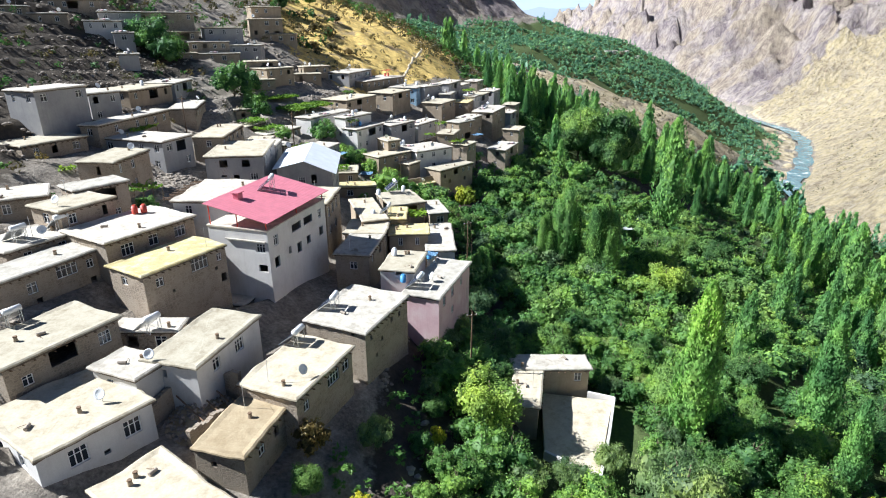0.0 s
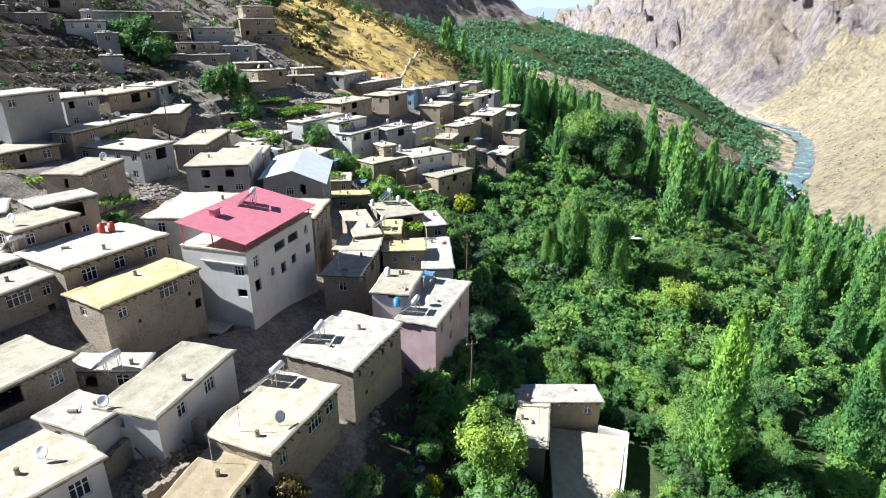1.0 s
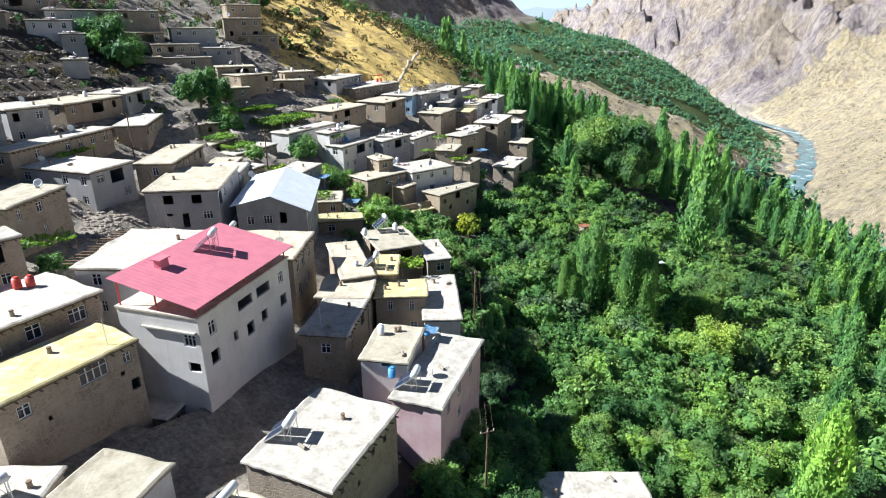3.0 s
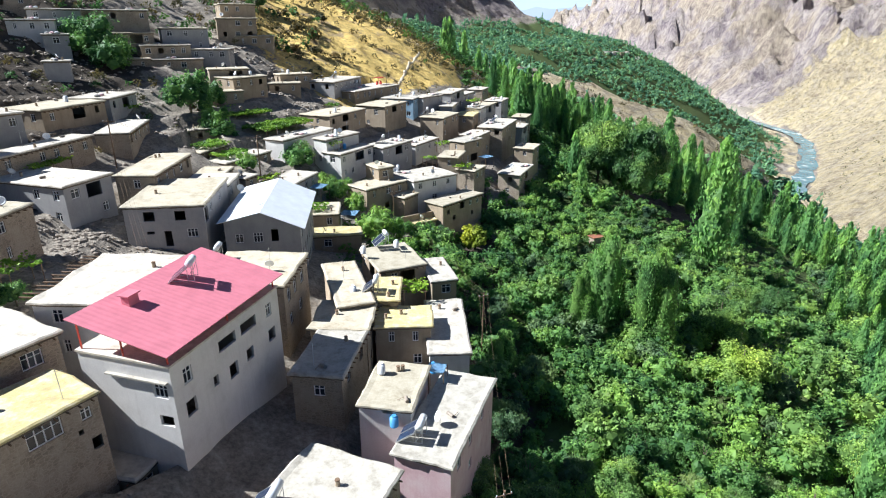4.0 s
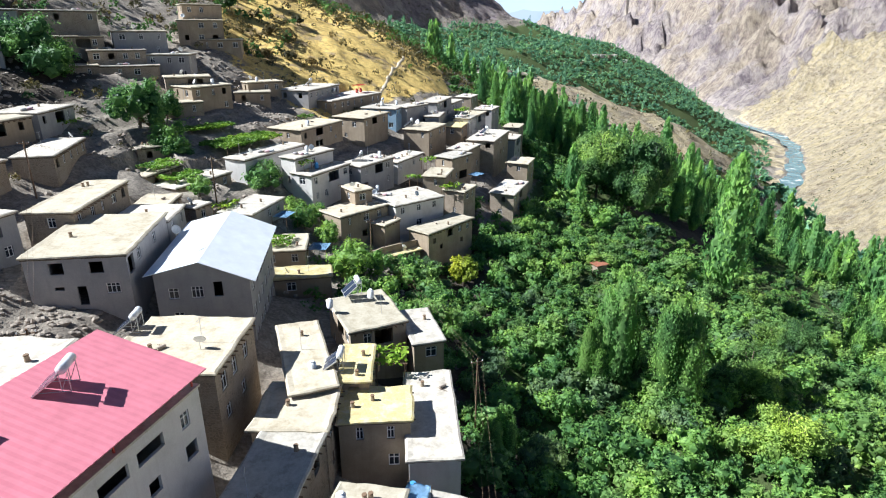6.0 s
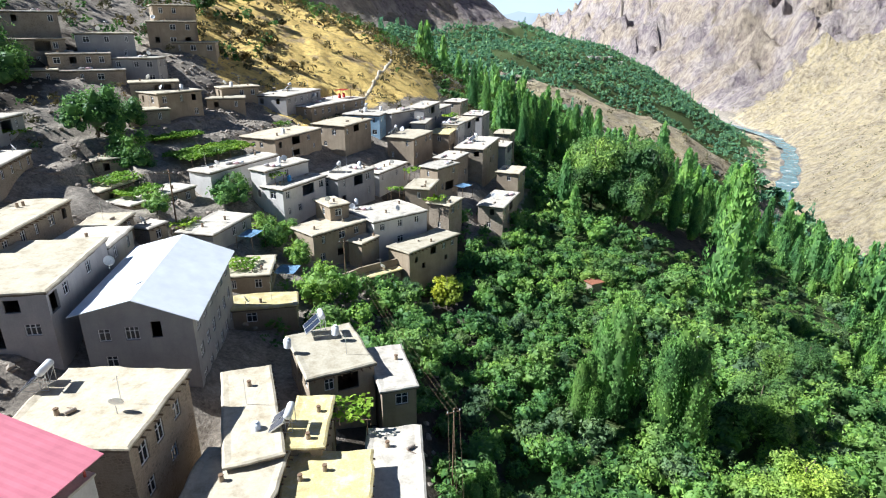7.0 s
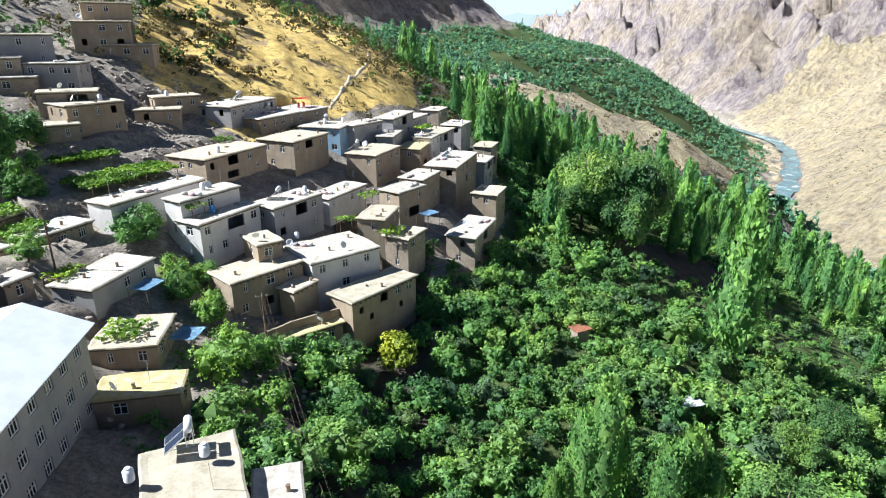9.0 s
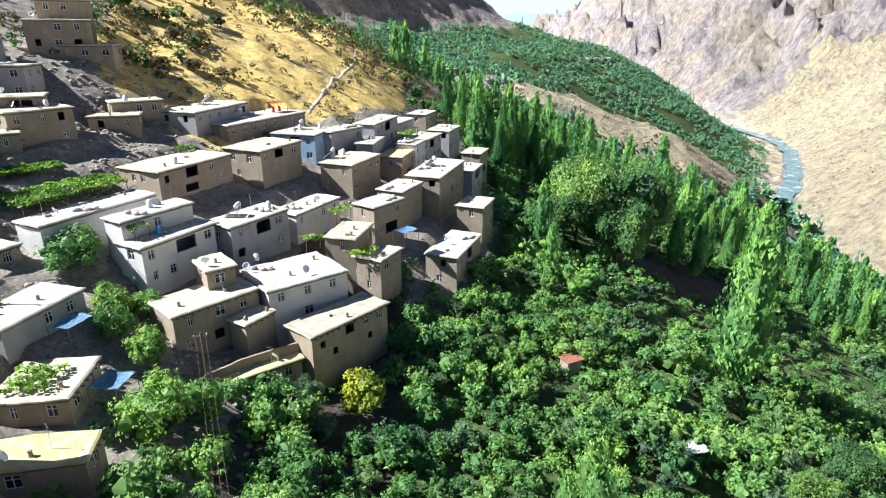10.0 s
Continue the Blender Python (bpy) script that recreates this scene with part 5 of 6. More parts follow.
def tree(kind, x, y, scale=1.0, z=None, tall=1.0):
    COUNT[0] += 1
    tr, cr, (h, r) = KINDS[kind][COUNT[0] % len(KINDS[kind])]
    z = gz(x, y) if z is None else z
    ob = empty("poplar_tree" if kind in ("poplar", "aspen") else "tree", pose(x, y, z, 0, 0, (COUNT[0] * 137.5) % 360))
    ob.scale = (scale, scale, scale * tall)
    part_of("trunk", tr, ob)
    part_of("crown", cr, ob)
    return tagged(ob, LABELS[kind], "tree", "trees of the orchard")


PLACED = []
for kind, x, y, s, tall in (
        ("walnut", 47, 203, 1.8, 1.25), ("walnut", 57, 206, 2.1, 1.35), ("walnut", 63, 214, 2.1, 1.3), ("walnut", 52, 217, 1.9, 1.2), ("walnut", 55, 198, 1.5, 1.3), ("walnut", 41, 199, 1.3, 1.0), ("walnut", 5.0, 53.2, 0.92, 1.0), ("willow", -6.3, 44.8, 0.52, 1.0), ("dry", -11.4, 42.0, 1.0, 1.3), ("walnut", -11.0, 37.7, 0.33, 1.0), ("willow", 0.6, 65.0, 0.62, 1.0), ("willow", -1.5, 54.6, 0.36, 1.0), ("orchard", -35.5, 131.0, 0.8, 1.0), ("orchard", -16.8, 132.0, 1.0, 1.0), ("orchard", -20.7, 134.1, 0.95, 1.0), ("orchard", -22.8, 138.2, 0.9, 1.0), ("orchard", -19.8, 139.8, 0.8, 0.9), ("orchard", 0.2, 203.5, 0.9, 1.0), ("orchard", -50.0, 157.5, 1.3, 1.0), ("orchard", 8.6, 160.5, 0.8, 0.9), ("orchard", 3.0, 216.0, 0.9, 0.9), ("orchard", -40.5, 77.5, 0.6, 1.0), ("aspen", 25.3, 113.2, 1.2, 1.0),
        ("aspen", 31.4, 108.6, 1.2, 0.95), ("aspen", 20.5, 108, 0.75, 1.0), ("walnut", 43.5, 112, 1.1, 1.0), ("walnut", 40.5, 98, 1.0, 0.95), ("aspen", 6.4, 91.5, 0.6, 0.75), ("willow", 10.6, 91.0, 0.75, 0.9), ("poplar", 85, 189, 0.9, 0.9), ("poplar", 127, 211, 1.0, 1.0), ("poplar", 28.6, 56.5, 1.35, 1.0), ("poplar", 29.8, 58.2, 1.15, 0.9),
        ("willow", 23, 44, 1.3, 1.0), ("yellow", 5.3, 134.2, 1.75, 1.0), ("willow", -1.0, 132.2, 0.6, 1.0), ("willow", 1.5, 129.0, 0.5, 0.9), ("walnut", 49, 82, 0.85, 1.0), ("walnut", 56, 128, 0.8, 1.0), ("walnut", 70, 140, 0.9, 1.0), ("walnut", -60, 236, 0.7, 1.0), ("walnut", -54, 258, 0.7, 1.0), ("dry", -47, 228, 1.1, 1.0), ("dry", -42, 246, 1.3, 0.9), ("dry", -44, 212, 1.2, 0.8), ("dry", -38, 214, 1.3, 0.8), ("dry", -33, 216, 1.0, 0.8), ("orchard", 9, 262, 0.9, 0.8), ("orchard", 13, 268, 1.1, 0.8), ("orchard", 10, 283, 1.2, 0.8), ("orchard", 6, 296, 1.2, 0.8), ("orchard", 17, 275, 1.3, 0.8),
        ("poplar", 38, 246, 1.3, 1.0), ("poplar", 34, 240, 1.25, 1.0), ("poplar", 30, 236, 1.15, 1.0), ("poplar", 42, 252, 1.35, 1.0), ("poplar", 53, 250, 1.45, 1.05), ("poplar", 27, 250, 1.1, 1.0),
        ("poplar", 36.5, 243, 1.3, 0.95), ("poplar", 40.5, 248.5, 1.35, 1.0), ("poplar", 45, 249, 1.25, 0.9), ("poplar", 49, 246, 1.3, 0.9), ("poplar", 32, 230, 1.0, 0.9), ("poplar", 24, 262, 1.1, 1.0), ("poplar", 20, 270, 1.1, 1.0),
        ("poplar", 76, 216, 1.0, 1.0), ("poplar", 79, 221, 1.1, 1.0), ("poplar", 82, 215, 1.0, 1.0), ("poplar", 86, 222, 1.05, 1.0), ("poplar", 72, 226, 1.05, 1.0), ("poplar", 91, 228, 1.1, 1.0), ("poplar", 100, 233, 1.1, 1.0),
        ("poplar", 104, 228, 1.15, 1.0), ("poplar", 109, 231, 1.05, 1.0), ("poplar", 116, 235, 1.15, 1.0), ("poplar", 68, 240, 1.0, 1.0),
        ("orchard", -76, 163.5, 2.4, 1.0), ("orchard", -71.5, 160, 1.9, 1.0), ("orchard", -51.9, 150.4, 2.1, 1.0), ("orchard", -46, 148, 1.6, 1.0), ("orchard", -29.0, 143.0, 1.35, 0.9), ("orchard", -44, 146, 1.0, 1.0),
        ("orchard", -12.3, 122.5, 1.3, 1.0), ("orchard", -9.5, 126.5, 1.0, 1.0), ("orchard", 4.5, 149.5, 1.0, 1.0), ("willow", 17.5, 49.5, 0.55, 1.3), ("willow", 21.5, 63.5, 0.5, 1.0), ("willow", 12.5, 46.5, 0.6, 0.9), ("willow", 8.5, 46.0, 0.6, 0.8), ("yellow", -0.5, 48.2, 0.5, 1.6),
        ("willow", 2.0, 70, 0.65, 1.0), ("willow", 5.5, 79, 0.7, 1.1), ("willow", 12, 74, 0.6, 1.0), ("yellow", -6.8, 36.5, 0.7, 1.2), ("orchard", 23.5, 52.5, 0.8, 1.0), ("orchard", 25, 58, 0.9, 1.0), ("willow", 22.5, 48, 0.45, 1.0), ("orchard", 23.8, 63, 0.8, 1.0), ("willow", 25.5, 54.5, 0.5, 1.0), ("orchard", 19.5, 66.5, 0.8, 1.0), ("yellow", 46, 75, 0.8, 1.0), ("yellow", 47, 49, 0.8, 1.0)):
    tree(kind, x, y, s, tall=tall)
    PLACED.append((x, y, 2.6 * s if kind != "poplar" else 1.6))


def scatter(n, x0, x1, y0, y1, gap, seed, ok=None):
    rng = np.random.RandomState(seed)
    out = []
    cell = {}
    for _ in range(n * 6):
        if len(out) >= n:
            break
        x, y = rng.uniform(x0, x1), rng.uniform(y0, y1)
        if ok is not None and not ok(x, y):
            continue
        k = (int(x // gap), int(y // gap))
        if any((x - a) ** 2 + (y - b) ** 2 < gap * gap for i in (-1, 0, 1) for j in (-1, 0, 1) for a, b in cell.get((k[0] + i, k[1] + j), ())):
            continue
        if any((x - a) ** 2 + (y - b) ** 2 < (g + 1.0) ** 2 for a, b, g in PLACED):
            continue
        cell.setdefault(k, []).append((x, y))
        out.append((x, y))
    return out


def edge_of_village(y):
    return float(np.interp(y, [20, 60, 70, 98, 104, 110, 130, 134, 140, 150, 160, 176, 200, 240, 330], [-6, -3, 2, 2, -1, -12, -12, -3, 6, 8, 12, 24, 27, 24, 20]))


def in_glade(x, y):
    u, q = (x - 62) * 0.93 + (y - 204) * 0.37, -(x - 62) * 0.37 + (y - 204) * 0.93
    return 0 < u < 32 and -12 < q < 9


def near_glade(x, y):
    return 40 < x < 112 and 168 < y < 236


def in_orchard(x, y):
    if x < edge_of_village(y) + 1.5:
        return False
    if 8 < x < 22 and 46 < y < 68:
        return False
    if abs(x - (43.3 + 0.1 * (y - 62))) < 2.0 and 56 < y < 70:
        return False
    if in_glade(x, y):
        return False
    return not built_on(x, y, 1.2)


def near_rows(x, y):
    return x < 44 and y < 172


PLACED += [(33.0, 149.0, 1.6), (32.0, 145.5, 1.0), (44.0, 133.5, 2.0), (43.0, 130.0, 0.8)]
SPOTS = scatter(1250, -12, 44, 34, 172, 2.3, 3, in_orchard) + scatter(1500, 0, 150, 34, 330, 3.5, 4, lambda x, y: in_orchard(x, y) and not near_rows(x, y))
SPOTS.sort(key=lambda p: p[1] + 0.3 * abs(p[0] - 25))
rng = random.Random(9)
STUFF = {"crown": [], "pale": [], "grey": [], "poplar": []}
for i, (x, y) in enumerate(SPOTS):
    pop = x > 16 and not near_glade(x, y) and rng.random() < (0.0 if near_rows(x, y) else 0.02 if y < 178 and x < 85 else 0.04 if x < 60 else 0.1 + 0.3 * (noise.noise(Vector((x * 0.05, y * 0.05, 3.0))) > 0.1))
    clump = noise.noise(Vector((x * 0.06, y * 0.06, 8.0)))
    s = (0.65 + 0.9 * rng.random() ** 1.6 + 0.5 * max(0.0, clump)) * (rng.uniform(0.8, 1.3) if pop else 1.0)
    if near_glade(x, y):
        s *= 0.72 if y > 204 or x < 58 else 0.5
    if near_rows(x, y) and not pop:
        s *= 0.74
    if i < 280:
        q = rng.random()
        kind = "poplar" if pop else "orchard" if x < 22 and q > 0.12 else ("walnut" if q < (0.22 if x > 35 else 0.1) else "willow" if q < 0.24 else "yellow" if q < 0.255 else "orchard")
        tree(kind, x, y, s * {"poplar": 0.8, "walnut": 0.62, "willow": 0.66}.get(kind, 1.05))
    else:
        q = rng.random()
        STUFF["poplar" if pop else "pale" if q < (0.36 if x > 60 else 0.2) else "grey" if q < (0.46 if x > 60 else 0.32) else "crown"].append((x, y, s * (1.25 if q < 0.1 else 1.0)))


def grove(name, spots, material, label, poplar=False, n=320, size=0.29, h=4.2, r=2.5, heart=True):
    """Many far trees as one mesh of leaf sprays."""
    rs = np.random.RandomState(len(spots))
    zs = ground_z([p[0] for p in spots], [p[1] for p in spots])
    out, cores = [], []
    for (x, y, s), z in zip(spots, zs):
        close = heart and y < 178
        m, fine = (int(n * 1.6), size * 0.72) if close else (n, size)
        base = np.array([x, y, z])
        if poplar:
            v, core = spindle(h, r * rs.uniform(0.8, 1.15), m, fine, rs, fine=close)
            inner = [core]
        else:
            c, rad = lobes_round(h, r, rs, 10 if close else 7)
            v = leaves(c, rad, m, fine, rs, 0.95, 0.8)
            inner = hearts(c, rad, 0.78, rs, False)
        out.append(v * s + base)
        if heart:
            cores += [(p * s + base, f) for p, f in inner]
    me = quads_mesh(name, np.concatenate(out), material, cores)
    return tagged(new(name, me), label, "trees", kind="stuff")


grove("orchard_trees", STUFF["crown"], M_LEAF, "dense dark green orchard trees on the slope", False, 320, 0.27)
grove("pale_orchard_trees", STUFF["pale"], M_LEAF2, "yellow-green orchard trees among the darker ones", False, 320, 0.27)
grove("grey_orchard_trees", STUFF["grey"], M_LEAF3, "grey-green willows among the orchard trees", False, 400, 0.27)
grove("poplar_rows", STUFF["poplar"], M_POPLAR, "slender poplars rising out of the orchard", True, 900, 0.28, 12.5, 1.9)

far_spots = []
frng = np.random.RandomState(21)
for _ in range(19000):
    y = 90 + 1660 * frng.rand() ** 1.5
    x = frng.uniform(-60, 800)
    if x > 150 or y > 325:
        far_spots.append((x, y))
fx, fy = np.array(far_spots).T
fz, fd = land(fx, fy)
spur = bare(fx, fy)
keep = (fd < -40 - 60 * frng.rand(len(fx)) ** 2) & (fd > np.where(fy < 520, -2000, -620)) & (spur < 0.16 + 0.5 * frng.rand(len(fx)) ** 3) & ((fx > 0) | (fy > 420))
field = np.array([noise.noise(Vector((a * 0.008, b * 0.008, 6.0))) for a, b in zip(fx, fy)])
keep &= (field < 0.38) | (fy < 420)
far_list = [(x, y, s) for x, y, s in zip(fx[keep], fy[keep], frng.uniform(0.8, 1.9, keep.sum()))]
mid_list = [p for p in far_list if math.hypot(p[0], p[1]) < 430]
far_list = [p for p in far_list if math.hypot(p[0], p[1]) >= 430]
mid_pop = [p for i, p in enumerate(mid_list) if i % 5 == 0]
mid_list = [p for i, p in enumerate(mid_list) if i % 5]
grove("lower_orchard_trees", mid_list, M_LEAF, "green orchard trees on the lower slope", False, 100, 0.56, heart=False)
grove("lower_poplar_rows", mid_pop, M_POPLAR, "poplars rising along the lower slope", True, 150, 0.58, 11.0, 1.8)
far_pop = [(p[0], p[1], p[2] * 0.9) for i, p in enumerate(far_list) if i % 16 == 0]
grove("far_poplar_rows", far_pop, M_FAR_HAZE, "thin lines of far poplars, haze put into their colour", True, 30, 1.2, 12.0, 1.6, heart=False)
grove("far_orchard_trees", far_list, M_FAR_HAZE, "blue-green orchards on the far hillside, haze put into their colour", False, 26, 1.45, heart=False)

tan_list = []
for _ in range(5200):
    x, y = frng.uniform(560, 1600), frng.uniform(500, 1900)
    tan_list.append((x, y))
for _ in range(3800):
    tan_list.append((frng.uniform(-350, 250), 350 + 1100 * frng.rand() ** 1.6))
tx_, ty_ = np.array(tan_list).T
_, td = land(tx_, ty_)
ok = ((td > 35) & (td < 480)) | ((td < -400) & (tx_ < 260)) | ((bare(tx_, ty_) > 0.1) & (td < -150))
grove("far_scrub", [(x, y, k) for x, y, k in zip(tx_[ok], ty_[ok], frng.uniform(0.4, 1.3, ok.sum()))], M_DRY, "sparse brown scrub on the pale far slope", False, 9, 1.0, heart=False)

# shrubs on the dry hill and the banks
srng = np.random.RandomState(33)
dry, green = [], []
for _ in range(900):
    x, y = srng.uniform(-70, 22), srng.uniform(182, 335)
    if noise.noise(Vector((x * 0.05, y * 0.05, 1.0))) + 0.25 * srng.rand() > 0.05 and not built_on(x, y, 1.0):
        dry.append((x, y, srng.uniform(0.5, 1.3) + 1.6 * (srng.rand() < 0.06)))
for _ in range(420):
    x, y = srng.uniform(-130, -50), srng.uniform(70, 215)
    if not built_on(x, y, 1.0):
        (dry if srng.rand() < 0.6 else green).append((x, y, srng.uniform(0.5, 1.6)))
for _ in range(260):
    y = srng.uniform(25, 175)
    x = edge_of_village(y) + srng.uniform(-5, 3)
    if not built_on(x, y, 0.8):
        green.append((x, y, srng.uniform(0.5, 1.5)))
for _ in range(1500):
    x, y = srng.uniform(0, 125), srng.uniform(34, 300)
    if x > edge_of_village(y) and not (8 < x < 20.5 and 46 < y < 66) and not in_glade(x, y):
        green.append((x, y, srng.uniform(0.6, 1.5)))
for _ in range(420):
    x, y = srng.uniform(-70, 22), srng.uniform(225, 345)
    if x > 8 or y > 285 or srng.rand() < 0.12:
        (dry if srng.rand() < 0.8 else green).append((x, y, srng.uniform(0.9, 2.3)))
for _ in range(150):
    x, y = srng.uniform(-70, 6), srng.uniform(304, 348)
    (dry if srng.rand() < 0.5 else green).append((x, y, srng.uniform(1.2, 2.8)))
for _ in range(260):
    x, y = srng.uniform(-125, -58), srng.uniform(178, 262)
    if not built_on(x, y, 1.0):
        (dry if srng.rand() < 0.55 else green).append((x, y, srng.uniform(0.8, 2.2)))
for _ in range(70):
    x, y = srng.uniform(-62, -40), srng.uniform(202, 245)
    (dry if srng.rand() < 0.75 else green).append((x, y, srng.uniform(1.0, 2.4)))
grove("dry_shrubs", dry, M_DRY, "olive and brown shrubs on the dry hillside", False, 90, 0.18, 1.5, 0.95, False)
grove("green_shrubs", green, M_LEAF, "green bushes along banks and terraces", False, 75, 0.22, 1.7, 1.0, False)


# loose stones: rubble plots between the houses and scree on the slopes
def rubble():
    rs = np.random.RandomState(8)
    spots = []
    for cx, cy, rx_, ry_, n, size in ((-38, 90, 6, 6, 420, 0.32), (-45, 95, 5, 5, 200, 0.3), (-19.5, 42.3, 2.2, 1.8, 260, 0.2), (-33, 84, 4, 3, 160, 0.35), (-60, 135, 14, 22, 300, 0.35),
                                      (-75, 150, 16, 25, 400, 0.4), (-36, 178, 8, 14, 420, 0.35), (-50, 190, 12, 12, 200, 0.4), (0, 100, 3, 60, 150, 0.25), (-10, 190, 40, 30, 300, 0.3), (8, 60, 6, 20, 120, 0.25)):
        for _ in range(n):
            spots.append((cx + rs.normal() * rx_ * 0.6, cy + rs.normal() * ry_ * 0.6, size * (0.3 + rs.rand() ** 2 * 1.3)))
    zs = ground_z([p[0] for p in spots], [p[1] for p in spots])
    vs, fs, at = [], [], 0
    for (x, y, r), z in zip(spots, zs):
        if built_on(x, y, 0.1):
            continue
        b = BALL_V * r * (0.75 + 0.5 * rs.rand(len(BALL_V), 1)) * np.array([1, rs.uniform(0.6, 1), rs.uniform(0.4, 0.8)])
        vs.append(b + np.array([x, y, z + r * 0.15]))
        fs += [[i + at for i in f] for f in BALL_F]
        at += len(BALL_V)
    tx, ty = rs.uniform(-115, 4, 20000), rs.uniform(25, 200, 20000)
    tz = ground_z(tx, ty)
    steep = np.hypot(ground_z(tx + 0.8, ty) - tz, ground_z(tx, ty + 0.8) - tz)
    for x, y, z, g in zip(tx, ty, tz, steep):
        if g > 0.72 and not built_on(x, y, 0.1):
            r = rs.uniform(0.16, 0.42)
            b = BALL_V * r * (0.75 + 0.5 * rs.rand(len(BALL_V), 1)) * np.array([1.2, 1.0, 0.7])
            vs.append(b + np.array([x, y, z + r * 0.1]))
            fs += [[i + at for i in f] for f in BALL_F]
            at += len(BALL_V)
    ob = part("loose_stones", (np.concatenate(vs).tolist(), fs), M_STONELOOSE)
    tagged(ob, "grey-brown rubble and loose stones on the slope", "stones", kind="stuff")


M_STONELOOSE = rough_mat("loose_stone", (0.2, 0.17, 0.14), (0.36, 0.31, 0.26), (0.5, 0.45, 0.38), grain=3.0)
rubble()

# ---- things on the roofs ----
PROTO = {}


def place(kind, builder, x, y, z, ang=0.0, scale=1.0):
    m = pose(x, y, z, 0, 0, ang)
    if kind not in PROTO:
        PROTO[kind] = builder()
        PROTO[kind].matrix_world = m
        return PROTO[kind]
    return copy_thing(PROTO[kind], m)


def rod(name, a, b, r, mat, parent, n=6, r1=None):
    bm = bmesh.new()
    tube(bm, a, b, r, r1, n)
    return part(name, bm, mat, parent)


def heater():
    """Thermosiphon water heater: two sloping collectors, a barrel tank on a stand."""
    ob = empty("solar_water_heater", Matrix.Identity(4))
    for k in (-1, 1):
        bm = bmesh.new()
        m = pose(-0.55, k * 0.53, 0.62, 0, -38, 0)
        box(bm, -0.95, -0.48, -0.05, 0.95, 0.48, 0.05, m)
        p = part("collector", bm, M_STEEL, ob, "silver-framed sloping collector panel")
        bm = bmesh.new()
        box(bm, -0.88, -0.42, 0.045, 0.88, 0.42, 0.062, m)
        part("glass", bm, M_PANEL, p)
    bm = bmesh.new()
    tube(bm, (0.45, -0.75, 1.55), (0.45, 0.75, 1.55), 0.3, None, 14)
    part("tank", bm, M_TANK, ob, "white barrel-shaped hot water tank", True)
    for x, y in ((0.2, -0.6), (0.2, 0.6), (0.7, -0.6), (0.7, 0.6)):
        rod("leg", (x, y, 0), (x, y, 1.4), 0.03, M_STEEL, ob)
    for k in (-0.6, 0.6):
        rod("brace", (0.2, k, 0.1), (0.7, k, 1.25), 0.02, M_STEEL, ob)
        rod("rail", (-1.3, k, 0.03), (0.7, k, 0.03), 0.025, M_STEEL, ob)
    return tagged(ob, "solar water heater with tilted panels and white tank", "water heater", "roof heaters")


def dish():
    ob = empty("satellite_dish", Matrix.Identity(4))
    rod("mast", (0, 0, 0), (0, 0, 0.7), 0.03, M_STEEL, ob)
    bm = bmesh.new()
    m = pose(0, -0.12, 0.8, 62, 0, 0)
    rings = []
    for side in (0.0, -0.02):
        for i in range(5):
            r = 0.48 * i / 4
            if i == 0:
                rings.append([bm.verts.new(m @ Vector((0, 0, side)))])
            else:
                rings.append([bm.verts.new(m @ Vector((r * math.cos(k * math.tau / 18), r * math.sin(k * math.tau / 18), 0.5 * r * r + side))) for k in range(18)])
    for o in (0, 5):
        for k in range(18):
            bm.faces.new((rings[o][0], rings[o + 1][k], rings[o + 1][(k + 1) % 18]))
            for i in range(1, 4):
                bm.faces.new((rings[o + i][k], rings[o + i + 1][k], rings[o + i + 1][(k + 1) % 18], rings[o + i][(k + 1) % 18]))
    for k in range(18):
        bm.faces.new((rings[4][k], rings[9][k], rings[9][(k + 1) % 18], rings[4][(k + 1) % 18]))
    part("reflector", bm, M_TANK, ob, "white shallow reflector bowl", True)
    rod("arm", m @ Vector((0, -0.45, 0.1)), m @ Vector((0, 0, 0.5)), 0.015, M_STEEL, ob)
    return tagged(ob, "small white satellite dish on a short mast", "satellite dish", "roof dishes")


def stub():
    ob = empty("chimney", Matrix.Identity(4))
    bm = bmesh.new()
    tube(bm, (0, 0, -0.1), (0, 0, 0.42), 0.2, 0.15, 9)
    part("shaft", bm, M_MUD, ob)
    bm = bmesh.new()
    tube(bm, (0, 0, 0.42), (0, 0, 0.5), 0.19, 0.17, 9)
    part("cap", bm, M_WOOD, ob, "sooty dark cap")
    return tagged(ob, "short mud chimney stub on a flat roof", "chimney", "roof chimneys")


def roller():
    ob = empty("roof_roller", Matrix.Identity(4))
    bm = bmesh.new()
    tube(bm, (-0.35, 0, 0.14), (0.35, 0, 0.14), 0.14, None, 10)
    part("stone_cylinder", bm, M_STONELOOSE, ob)
    rod("handle", (-0.4, 0, 0.14), (-0.1, -0.8, 0.06), 0.02, M_WOOD, ob)
    return tagged(ob, "stone roof roller lying on a mud roof", "roof roller", "roof rollers")


def barrel(mat, name, label):
    def make():
        ob = empty(name, Matrix.Identity(4))
        bm = bmesh.new()
        for a, b, r, q in ((0, 0.08, 0.3, 0.36), (0.08, 0.85, 0.36, 0.36), (0.85, 1.0, 0.36, 0.22)):
            tube(bm, (0, 0, a), (0, 0, b), r, q, 14)
        bmesh.ops.remove_doubles(bm, verts=bm.verts, dist=0.001)
        part("body", bm, mat, ob, "", True)
        rod("lid", (0, 0, 1.0), (0, 0, 1.06), 0.2, mat, ob, 12)
        return tagged(ob, label, "water tank", "roof tanks")
    return make


